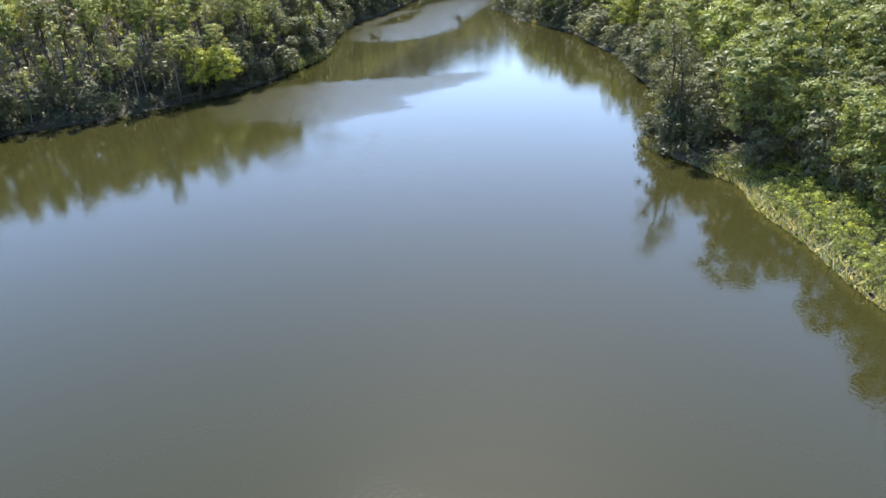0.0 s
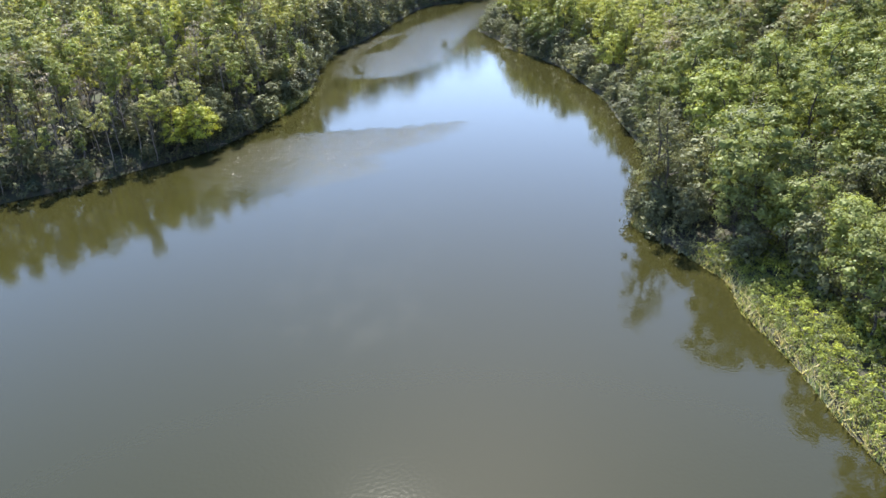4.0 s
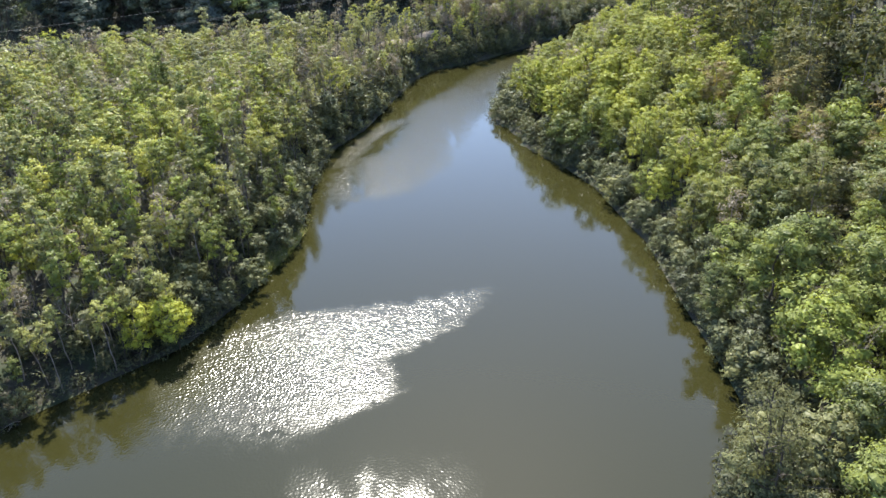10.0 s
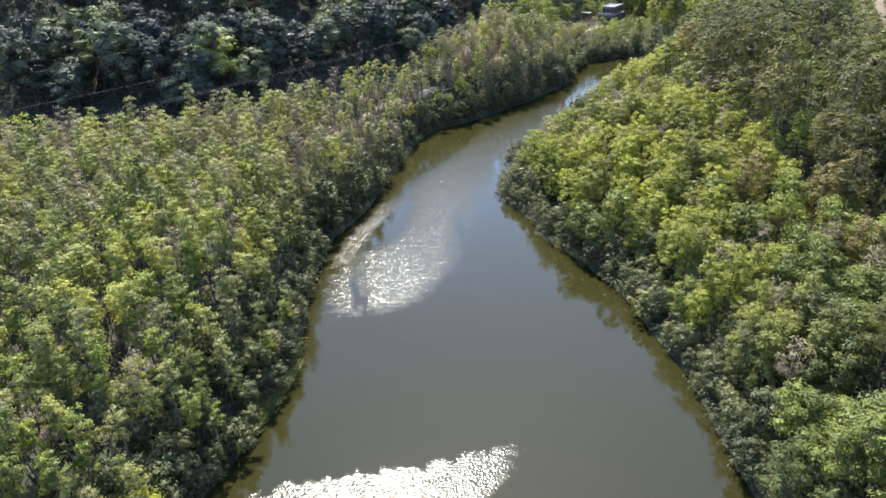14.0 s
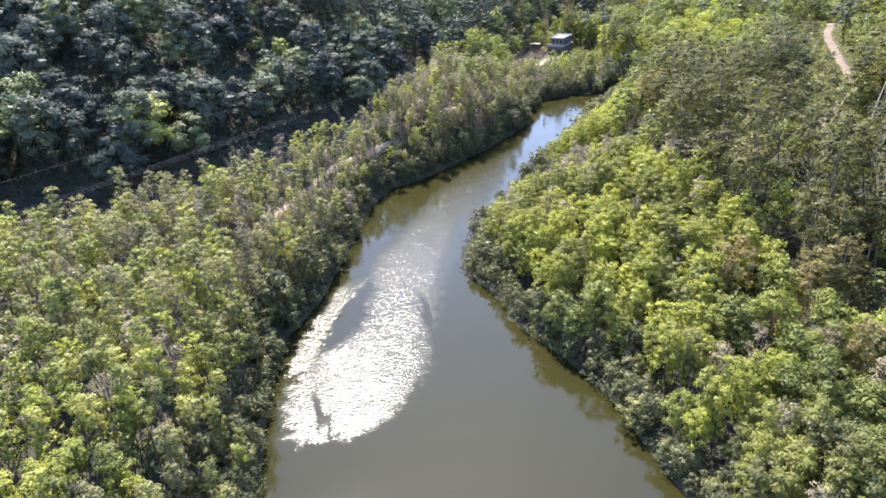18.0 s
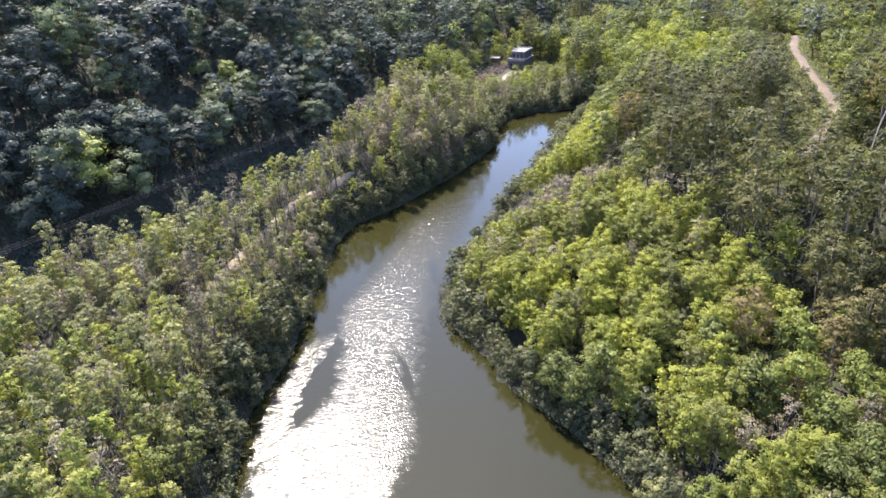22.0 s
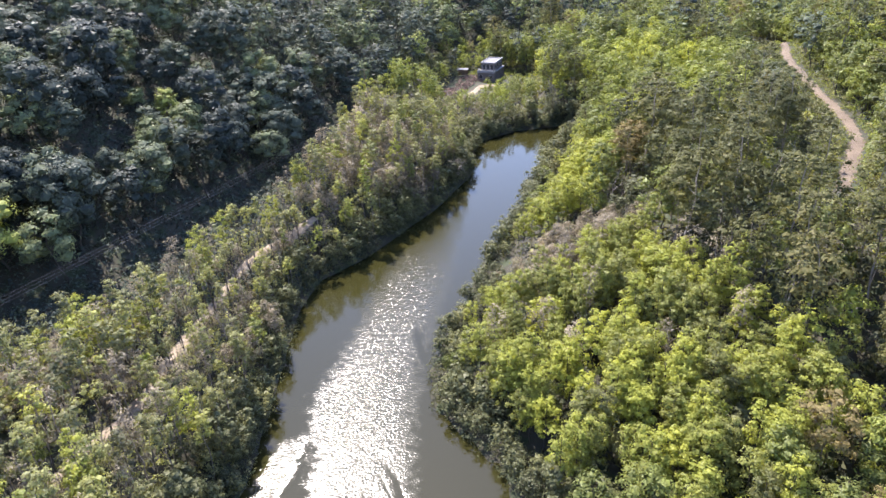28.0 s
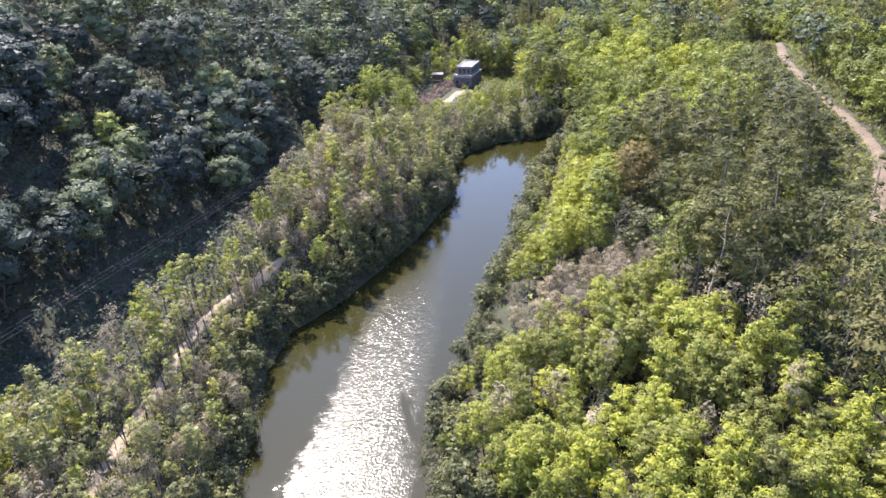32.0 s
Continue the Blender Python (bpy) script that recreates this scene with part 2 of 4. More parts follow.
# ---------------------------------------------------------------- the lie of the land
LEFT_SHORE = [(-95, -150), (-98, -40), (-90, 30), (-74, 70), (-56, 90), (-48, 95), (-40, 101.5), (-31, 109), (-26.5, 118), (-22, 131),
              (-20.5, 137), (-21, 160), (-19, 178), (-12.5, 191), (-8, 207), (-0.8, 233), (5, 244), (16, 250), (38, 269), (54, 287),
              (60.5, 304), (66, 313), (80, 318), (98, 316)]
RIGHT_SHORE = [(46, -150), (40, -20), (32.5, 30), (31, 45), (31, 52), (30, 59), (30.8, 65), (27.5, 73), (25.2, 77.5), (27, 84), (33, 91),
               (33.5, 101), (33.7, 119), (34.3, 129), (31.5, 152), (28, 163), (24.5, 170), (22, 176), (22.6, 182), (19.6, 189), (17.2, 197), (19.5, 206), (26, 215),
               (32, 223), (38, 232), (45, 241), (52.5, 250), (60, 261), (68, 274), (77, 286), (87, 296), (98, 303)]
HILL_FOOT = [(-900, 330), (-250, 245), (-110, 230), (-62, 227), (-38, 238), (-20, 258), (-5, 278), (10, 300), (30, 330), (52, 362), (74, 400), (110, 450), (300, 700)]
VALLEY = [(74, 318), (80, 345), (90, 372), (112, 402), (150, 430)]
ROAD = [(96, 203), (108, 213), (121.5, 224.5), (129, 235.5), (135, 247), (142.5, 261), (159, 290), (172, 306), (181, 323), (184, 345)]
PATH_LINE = [(-56, 170), (-40, 183), (-31, 193), (-25, 202), (-20, 215), (-15, 226), (-9, 240), (-4, 247), (5, 254.5), (9, 258)]
DRIVE = [(72, 348), (76, 354), (80, 359), (86, 364), (92, 362)]
RIVER = LEFT_SHORE + RIGHT_SHORE[::-1]


def to_line(x, y, line):
    """The least distance of places from a line of points."""
    p = np.array(line, float)
    best = np.full(np.shape(x), 1e9)
    for (ax, ay), (bx, by) in zip(p[:-1], p[1:]):
        ux, uy = bx - ax, by - ay
        k = np.clip(((x - ax) * ux + (y - ay) * uy) / (ux * ux + uy * uy), 0, 1)
        best = np.minimum(best, np.hypot(x - ax - k * ux, y - ay - k * uy))
    return best


def inside(x, y, ring):
    hit = np.zeros(np.shape(x), bool)
    for (ax, ay), (bx, by) in zip(ring, ring[1:] + ring[:1]):
        if ay != by:
            hit ^= ((ay > y) != (by > y)) & (x < (bx - ax) * (y - ay) / (by - ay) + ax)
    return hit


def ripple(x, y, size, seed):
    """Soft, seeded unevenness between -1 and 1."""
    r = np.random.RandomState(seed)
    total = np.zeros(np.shape(x))
    for k in range(7):
        a, f, ph = r.uniform(0, 6.28), r.uniform(0.6, 1.7) / size, r.uniform(0, 6.28)
        total += np.sin((np.cos(a) * x + np.sin(a) * y) * f * 6.28 + ph)
    return total / 4.0


def land(x, y):
    """Height of the ground, distance from the water (below 0 in it), side (0 left, 1 right) and distance up the hill."""
    x, y = np.asarray(x, float), np.asarray(y, float)
    dl, dr = to_line(x, y, LEFT_SHORE), to_line(x, y, RIGHT_SHORE)
    d = np.minimum(dl, dr)
    wet = inside(x, y, RIVER)
    hl = np.interp(d, [0, 1.5, 4, 9, 14, 60, 400], [0, 1.0, 4.4, 8.8, 9.6, 10, 14]) * np.interp(y, [118, 152], [0.42, 1.0])
    hr = np.interp(d, [0, 1.5, 5, 20, 45, 70, 95, 120, 150, 300, 900], [0, 0.7, 1.4, 3.2, 7.5, 13, 18, 21.5, 28, 75, 190]) + 0.06 * np.clip(x - 100, 0, 200)
    w = np.clip((dl - dr) / 14 + 0.5, 0, 1)
    h = hl * (1 - w) + hr * w
    up = to_line(x, y, HILL_FOOT)
    above = inside(x, y, HILL_FOOT + [(300, 3000), (-900, 3000)])
    e = np.where(above, up, -up)
    hill = np.interp(e, [-1, 0, 8, 40, 95, 220, 700, 3000], [0, 0, 5, 25, 43, 62, 95, 160])
    hill = hill * (1 + 0.10 * ripple(x, y, 60, 5))
    h = h + hill
    floor = 3.5 + 0.42 * np.clip(to_line(x, y, VALLEY) - 14, 0, 400)
    h = np.where(~above & (y > 300) & (x > 40), np.minimum(h, floor), h)
    back = 0.5 * np.clip(y - 405 + 0.08 * (x - 90), 0, 80) + 0.04 * np.clip(y - 485, 0, 3000)
    h = np.maximum(h, back + 3.0 * (back > 0))
    h = h + 1.0 * np.exp(-(np.hypot(x - 91.6, y - 371.8) / 13) ** 4)
    h = h + np.clip(d / 25, 0, 1) * 0.8 * ripple(x, y, 22, 3)
    by = to_line(x, y, ROAD)
    over = inside(x, y, ROAD + [(184, 900), (1500, 900), (1500, -200), (60, -200)])
    h = np.where(w > 0.5, np.maximum(h, np.where(over, 20 + 0.34 * np.clip(by - 4, 0, 200), 20 - 0.26 * np.clip(by - 3, 0, 200))), h)
    h = np.maximum(h, 0.25 * np.clip(d, 0, 1))
    h = np.where(wet, -np.minimum(0.35 * d, 2.2), h)
    return h, np.where(wet, -d, d), w, e


def quads(name, verts, faces, mats, which=None, tint=None, smooth=False):
    """A mesh of three- or four-cornered faces from arrays."""
    verts, faces = np.asarray(verts, np.float32), np.asarray(faces, np.int32)
    me = bpy.data.meshes.new(name)
    me.vertices.add(len(verts))
    me.vertices.foreach_set("co", verts.ravel())
    me.loops.add(faces.size)
    me.loops.foreach_set("vertex_index", faces.ravel())
    me.polygons.add(len(faces))
    me.polygons.foreach_set("loop_start", np.arange(0, faces.size, faces.shape[1], dtype=np.int32))
    for m in mats:
        me.materials.append(m)
    if which is not None:
        me.polygons.foreach_set("material_index", np.asarray(which, np.int32))
    me.polygons.foreach_set("use_smooth", np.full(len(faces), smooth))
    if tint is not None:
        me.attributes.new("tint", "FLOAT", "POINT").data.foreach_set("value", np.asarray(tint, np.float32))
    me.update(calc_edges=True)
    return me


def grid_faces(nx, ny):
    i = (np.arange(ny - 1)[:, None] * nx + np.arange(nx - 1)[None]).ravel()
    return np.stack([i, i + 1, i + nx + 1, i + nx], 1)


def spaced(core0, core1, step, reach0, reach1):
    out = list(np.arange(core0, core1 + 0.01, step))
    for way, end in ((-1, reach0), (1, reach1)):
        at, gap = (core0 if way < 0 else core1), step
        while (at - end) * way < 0:
            gap *= 1.22
            at += way * gap
            out.append(at)
    return np.array(sorted(out))


gx, gy = spaced(-100, 190, 2.0, -2600, 2600), spaced(24, 346, 2.0, -2600, 2600)
GX, GY = np.meshgrid(gx, gy)
GZ = land(GX, GY)[0]
ground = new("ground", quads("ground", np.stack([GX, GY, GZ], -1).reshape(-1, 3), grid_faces(len(gx), len(gy)), [GROUND], smooth=True))
tagged(ground, "brown leaf-littered forest soil under the riverside woods", "ground", kind="structure")

wx, wy = np.linspace(-130, 122, 40), np.linspace(-160, 330, 60)
WX, WY = np.meshgrid(wx, wy)
water = new("water", quads("water", np.stack([WX, WY, 0 * WX], -1).reshape(-1, 3), grid_faces(40, 60), [WATER], smooth=True))
tagged(water, "calm olive-brown river water with wind-ruffled glittering patches", "water", kind="structure")


def along(line, step):
    p = np.array(line, float)
    seg = np.hypot(*np.diff(p, axis=0).T)
    s = np.r_[0, np.cumsum(seg)]
    # rounded corners: a moving mean over the evenly stepped line
    t = np.arange(0, s[-1], step)
    q = np.stack([np.interp(t, s, p[:, 0]), np.interp(t, s, p[:, 1])], 1)
    k = max(1, int(8 / step))
    pad = np.pad(q, ((k, k), (0, 0)), "edge")
    return np.stack([np.convolve(pad[:, a], np.ones(2 * k + 1) / (2 * k + 1), "valid") for a in (0, 1)], 1)


def on_ground(x, y):
    """Height of the ground sheet itself."""
    i = np.clip(np.searchsorted(gx, x) - 1, 0, len(gx) - 2)
    j = np.clip(np.searchsorted(gy, y) - 1, 0, len(gy) - 2)
    u, v = (x - gx[i]) / (gx[i + 1] - gx[i]), (y - gy[j]) / (gy[j + 1] - gy[j])
    return (GZ[j, i] * (1 - u) + GZ[j, i + 1] * u) * (1 - v) + (GZ[j + 1, i] * (1 - u) + GZ[j + 1, i + 1] * u) * v


def track(name, line, wide, mat, label, seed):
    """A beaten track laid over the ground: two worn ruts, uneven edges that sink into the soil."""
    q = along(line, 0.5)
    t = np.gradient(q, axis=0)
    t /= np.hypot(*t.T)[:, None]
    side = np.stack([-t[:, 1], t[:, 0]], 1)
    rows = []
    for k, o in enumerate(np.linspace(-0.5, 0.5, 9)):
        w = wide * (1 + 0.25 * ripple(q[:, 0] + 90 * (o > 0), q[:, 1], 9, seed) + 0.3 * ripple(q[:, 0] + 31 * (o > 0), q[:, 1], 2.4, seed + 5))
        xy = q + side * (o * w)[:, None]
        lift = (-0.1, 0.1, 0.13, 0.15, 0.19, 0.15, 0.13, 0.1, -0.1)[k] + 0.03 * ripple(xy[:, 0], xy[:, 1], 1.7, seed + 9)
        rows.append(np.c_[xy, on_ground(xy[:, 0], xy[:, 1]) + lift])
    ob = new(name, quads(name, np.stack(rows, 1).reshape(-1, 3), grid_faces(9, len(q)), [mat], smooth=True))
    return tagged(ob, label, "dirt road" if wide > 3 else "path", kind="structure")


track("dirt_road", ROAD, 3.1, DIRT, "tan dirt road winding up the wooded slope", 11)
track("footpath", PATH_LINE, 2.2, SAND, "sandy footpath along the wooded embankment", 12)


# ---------------------------------------------------------------- growing things
def tube(points, radii, sides=5):
    """A tapering limb through points: corners and faces."""
    p = np.asarray(points, float)
    t = np.gradient(p, axis=0)
    t /= np.linalg.norm(t, axis=1)[:, None] + 1e-9
    ref = np.where(np.abs(t[:, 2:3]) > 0.9, [[1.0, 0, 0]], [[0, 0, 1.0]])
    u = np.cross(t, ref)
    u /= np.linalg.norm(u, axis=1)[:, None] + 1e-9
    v = np.cross(t, u)
    a = np.arange(sides) * 6.2832 / sides
    ring = p[:, None] + (np.cos(a)[None, :, None] * u[:, None] + np.sin(a)[None, :, None] * v[:, None]) * np.asarray(radii, float)[:, None, None]
    i = np.arange(len(p) - 1)[:, None] * sides
    j, k = np.arange(sides)[None], (np.arange(sides)[None] + 1) % sides
    f = np.concatenate([np.stack([i + j, i + k, i + sides + k], -1).reshape(-1, 3), np.stack([i + j, i + sides + k, i + sides + j], -1).reshape(-1, 3)])
    return ring.reshape(-1, 3), f


def joined(parts):
    vs, fs, base = [], [], 0
    for v, f in parts:
        vs.append(v)
        fs.append(f + base)
        base += len(v)
    return np.concatenate(vs), np.concatenate(fs)


LUMP = [(0, 0, 1)] + [(0.894 * math.cos(1.2566 * k + 0.6283 * lo), 0.894 * math.sin(1.2566 * k + 0.6283 * lo), 0.447 * (1 - 2 * lo)) for lo in (0, 1) for k in range(5)] + [(0, 0, -1)]
LUMP_FACES = [f for k in range(5) for f in ((0, 1 + k, 1 + (k + 1) % 5), (1 + k, 6 + k, 1 + (k + 1) % 5), (1 + (k + 1) % 5, 6 + k, 6 + (k + 1) % 5), (6 + k, 11, 6 + (k + 1) % 5))]


def hearts(r, middles, sizes, flat, firm):
    """The dense, twiggy inside of each clump: an uneven lump that no light passes."""
    n = len(middles)
    v = np.array(LUMP)[None] * r.uniform(0.6, 1.25, (n, 12, 1)) * (sizes * firm)[:, None, None] * [1, 1, flat * 0.9] + middles[:, None]
    f = np.array(LUMP_FACES)[None] + 12 * np.arange(n)[:, None, None]
    return v.reshape(-1, 3), f.reshape(-1, 3)


def foliage(r, middles, sizes, count, leaf, droop=0.0, flat=0.75, heart=None, thin=1.0, firm=0.0, dome=0.7):
    """Sprays of leaves round clump middles: each a small blade that faces more or less outwards."""
    n = len(middles) * count
    c = np.repeat(middles, count, 0)
    s = np.repeat(sizes, count)
    way = r.normal(size=(n, 3))
    way /= np.linalg.norm(way, axis=1)[:, None]
    way[:, 2] = np.where(r.rand(n) < 0.6, np.abs(way[:, 2]), way[:, 2])
    rad = s * (0.45 + 0.63 * r.rand(n) ** 0.7)
    p = c + way * rad[:, None] * [1, 1, flat]
    p[:, 2] -= droop * r.rand(n) * s
    nor = way + r.normal(size=(n, 3)) * 0.38 + [0, 0, 0.3]
    if heart is not None:
        out = p - heart
        nor += dome * out / (np.linalg.norm(out, axis=1)[:, None] + 1e-9)
    nor /= np.linalg.norm(nor, axis=1)[:, None]
    a = np.cross(nor, r.normal(size=(n, 3)))
    a /= np.linalg.norm(a, axis=1)[:, None] + 1e-9
    b = np.cross(nor, a)
    size = (leaf * (0.55 + 1.1 * r.rand(n)))[:, None]
    v = np.stack([p - a * size - b * size * 0.42 * thin, p - a * size * 0.6 + b * size * 0.55 * thin, p + a * size], 1)
    made = v.reshape(-1, 3), np.arange(n * 3).reshape(-1, 3)
    return joined([made, hearts(r, middles, sizes, flat, firm)]) if firm else made


def grow(seed, high, wide, bare, clumps, size, count, leaf, limbs=6, lean=0.04, thick=0.018, sides=5, droop=0.0, flat=0.75, twigs=0, dome=0.6, rim=0.35, thin=1.0, firm=0.46, bulge=0.7):
    """One tree about the foot of its trunk: (trunk and limbs), (leaves). bare: the height at which the crown begins."""
    r = np.random.RandomState(seed)
    steps = 7
    z = np.linspace(-0.4, high * 0.93, steps)
    sway = np.cumsum(r.normal(size=(steps, 2)) * high * lean, 0)
    sway -= sway[0]
    spine = np.c_[sway, z]
    rad = high * thick * np.linspace(1, 0.22, steps) ** 0.8
    wood = [tube(spine, rad, sides)]
    mids = []
    for k in range(clumps):
        u = (k + r.rand()) / clumps
        zz = bare + (high - bare) * (0.12 + 0.86 * u)
        reach = wide / 2 * np.sqrt(np.clip(1 - ((u - 0.35) / 0.72) ** 2, 0.06, 1)) * (dome + (1 - dome) * r.rand())
        a = k * 2.4 + r.rand() * 1.4
        base = [np.interp(zz, z, spine[:, 0]), np.interp(zz, z, spine[:, 1])]
        out = reach * r.uniform(rim, 1.0)
        mids.append([base[0] + np.cos(a) * out, base[1] + np.sin(a) * out, zz])
    mids = np.array(mids)
    for m in mids[np.linspace(0, clumps - 1, min(limbs, clumps)).astype(int)]:
        z0 = max(bare * 0.55, m[2] - np.hypot(m[0], m[1]) * 0.9 - 0.6)
        foot = np.array([np.interp(z0, z, spine[:, 0]), np.interp(z0, z, spine[:, 1]), z0])
        bow = (foot + m) / 2 + [0, 0, -0.12 * np.linalg.norm(m - foot)] + r.normal(size=3) * 0.12
        r0 = np.interp(z0, z, rad) * 0.55
        wood.append(tube([foot, bow, m], [r0, r0 * 0.7, r0 * 0.25], 3))
        for _ in range(twigs):
            tip = m + r.normal(size=3) * [0.9, 0.9, 0.7] * wide * 0.16 + [0, 0, 0.3]
            start = foot + (m - foot) * r.uniform(0.4, 1.0)
            wood.append(tube([start, (start + tip) / 2 + r.normal(size=3) * 0.1, tip], [r0 * 0.4, r0 * 0.3, r0 * 0.12], 3))
    sizes = size * (0.7 + 0.6 * r.rand(clumps))
    return joined(wood), (foliage(r, mids, sizes, count, leaf, droop, flat, mids.mean(0) - [0, 0, 0.15 * (high - bare)], thin, firm, bulge) if count else None)


# kind: leaf set, bark, and the growing habit of its several forms
KINDS = {
    "slender": ("slender", BARK_PALE, [dict(high=12.5 + k, wide=3.3, bare=7.4 + 0.5 * k, clumps=15, size=0.66, count=46, leaf=0.145, limbs=6, thick=0.009, lean=0.02, sides=4) for k in (-1.5, -0.5, 0.5, 1.2, 0)]),
    "slim": ("broad", BARK, [dict(high=12.3 + k, wide=3.4, bare=7.0 + 0.5 * k, clumps=15, size=0.66, count=46, leaf=0.145, limbs=6, thick=0.009, lean=0.02, sides=4) for k in (-1.3, -0.3, 0.6, 1.2)]),
    "sapling": ("grove", BARK, [dict(high=10.5 + k, wide=4.6, bare=2.8, clumps=24, size=0.7, count=60, leaf=0.135, limbs=6, thick=0.010, lean=0.02, sides=4) for k in (-1.2, -0.4, 0.5, 1.2)]),
    "broadleaf": ("broad", BARK, [dict(high=11 + k, wide=7.4, bare=2.6, clumps=30, size=1.15, count=88, leaf=0.155, limbs=8, thick=0.014, rim=0.55) for k in (-1.6, -0.5, 0.6, 1.5)]),
    "gum": ("gum", BARK_PALE, [dict(high=17.0 + k, wide=8.6, bare=7.0, clumps=36, size=1.02, count=84, leaf=0.14, limbs=9, thick=0.010, lean=0.02, droop=0.4, rim=0.6, bulge=1.4) for k in (-2, 0, 1.5)]),
    "wispy": ("gum", BARK, [dict(high=14.5 + k, wide=7.0, bare=3.5, clumps=24, size=0.78, count=70, leaf=0.11, limbs=20, thick=0.014, lean=0.012, droop=0.6, twigs=1, firm=0.0) for k in (0, -2.5)]),
    "fading": ("dry", BARK_PALE, [dict(high=12.0 + k, wide=3.6, bare=5.5, clumps=13, size=0.8, count=46, leaf=0.15, limbs=8, thick=0.009, lean=0.02, sides=4, thin=0.6, firm=0.0, twigs=1) for k in (-1.2, 0, 1.0)]),
    "stem": ("slender", BARK, [dict(high=10.5 + k, wide=2.2, bare=7.8, clumps=6, size=0.55, count=26, leaf=0.14, limbs=6, thick=0.011, lean=0.02, sides=4) for k in (-2, -0.5, 1)]),
    "bush": ("bush", BARK, [dict(high=6.2 + k, wide=6.0, bare=1.0, clumps=24, size=1.0, count=72, leaf=0.155, limbs=7, thick=0.013, droop=0.5, rim=0.5) for k in (-1.4, 0, 1.2)]),
    "twiggy": ("dry", BARK_PALE, [dict(high=6.0 + k, wide=5.6, bare=0.6, clumps=24, size=0.9, count=60, leaf=0.26, limbs=12, thick=0.013, thin=0.3, rim=0.5, firm=0.0) for k in (-1.2, 0.6)]),
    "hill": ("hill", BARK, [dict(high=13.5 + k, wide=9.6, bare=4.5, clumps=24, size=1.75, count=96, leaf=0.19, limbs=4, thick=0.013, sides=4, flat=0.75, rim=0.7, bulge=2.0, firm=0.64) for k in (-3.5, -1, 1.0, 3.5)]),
    "bare": (None, BARK_PALE, [dict(high=9 + k, wide=6.0, bare=2.5, clumps=16, size=1, count=0, leaf=0, limbs=16, thick=0.012, twigs=4) for k in (-1, 0.5)]),
    "conifer": ("hill", BARK, [dict(high=17 + k, wide=5.0, bare=3.0, clumps=26, size=1.0, count=30, leaf=0.26, limbs=4, thick=0.012, dome=0.9) for k in (0, 2)]),
}
FORMS = {}
for kind, (leafset, bark, habits) in KINDS.items():
    for k, habit in enumerate(habits):
        seed, fewer = 100 + 17 * k + len(kind), dict(habit)
        FORMS[kind, k, 0] = grow(seed, **habit)
        fewer.update(count=int(habit["count"] * (0.85 if kind == "hill" else 0.66 if kind == "sapling" else 0.62)), leaf=habit["leaf"] * (1.25 if kind == "hill" else 1.15 if kind == "sapling" else 1.22), limbs=min(habit["limbs"], 5) if leafset else 16, sides=3, twigs=habit.get("twigs", 0) // 2)
        FORMS[kind, k, 1] = grow(seed, **fewer)
        fewer.update(firm=min(habit.get("firm", 0.46), 0.38), clumps=max(4, int(habit["clumps"] * 0.62)), size=habit["size"] * 1.22, count=int(habit["count"] * (0.55 if kind in ("gum", "hill") else 0.42)), leaf=habit["leaf"] * (1.4 if kind in ("gum", "hill") else 1.7), limbs=2 if leafset else 14, twigs=0)
        FORMS[kind, k, 2] = grow(seed, **fewer)
        fewer.update(firm=0.0, count=max(habit["count"] // 8, 1), leaf=habit["leaf"] * 3.0)
        FORMS[kind, k, 3] = grow(seed, **fewer)
MESHES = {}
for kind, (leafset, bark, habits) in KINDS.items():
    MESHES[kind] = [[(quads(kind + "_wood", *FORMS[kind, k, fine][0], [bark], smooth=True),
                      quads(kind + "_crown", *FORMS[kind, k, fine][1], [LEAVES[leafset][0]]) if leafset else None) for fine in (0, 1)] for k in range(len(habits))]


def massed(name, label, category, spots, coarse):
    """Countless trees as one mesh. spots: (kind, form, x, y, z, turn, size, tint)."""
    mats, slot, out_v, out_f, out_m, out_t, base = [], {}, [], [], [], [], 0
    for kind, form, x, y, z, turn, size, tint in spots:
        leafset, bark, _ = KINDS[kind]
        c, s = math.cos(turn) * size, math.sin(turn) * size
        rot = np.array([[c, s, 0], [-s, c, 0], [0, 0, size]])
        wood, crown = FORMS[kind, form, coarse(x, y)]
        for piece, mat in ((wood, bark), (crown, LEAVES[leafset][1] if leafset else None)):
            if piece is None:
                continue
            if mat.name not in slot:
                slot[mat.name] = len(mats)
                mats.append(mat)
            v, f = piece
            out_v.append(v @ rot + (x, y, z))
            out_f.append(f + base)
            out_m.append(np.full(len(f), slot[mat.name]))
            out_t.append(np.full(len(v), tint))
            base += len(v)
    if not out_v:
        return None
    ob = new(name, quads(name, np.concatenate(out_v), np.concatenate(out_f), mats, np.concatenate(out_m), np.concatenate(out_t)))
    return tagged(ob, label, category, kind="stuff")


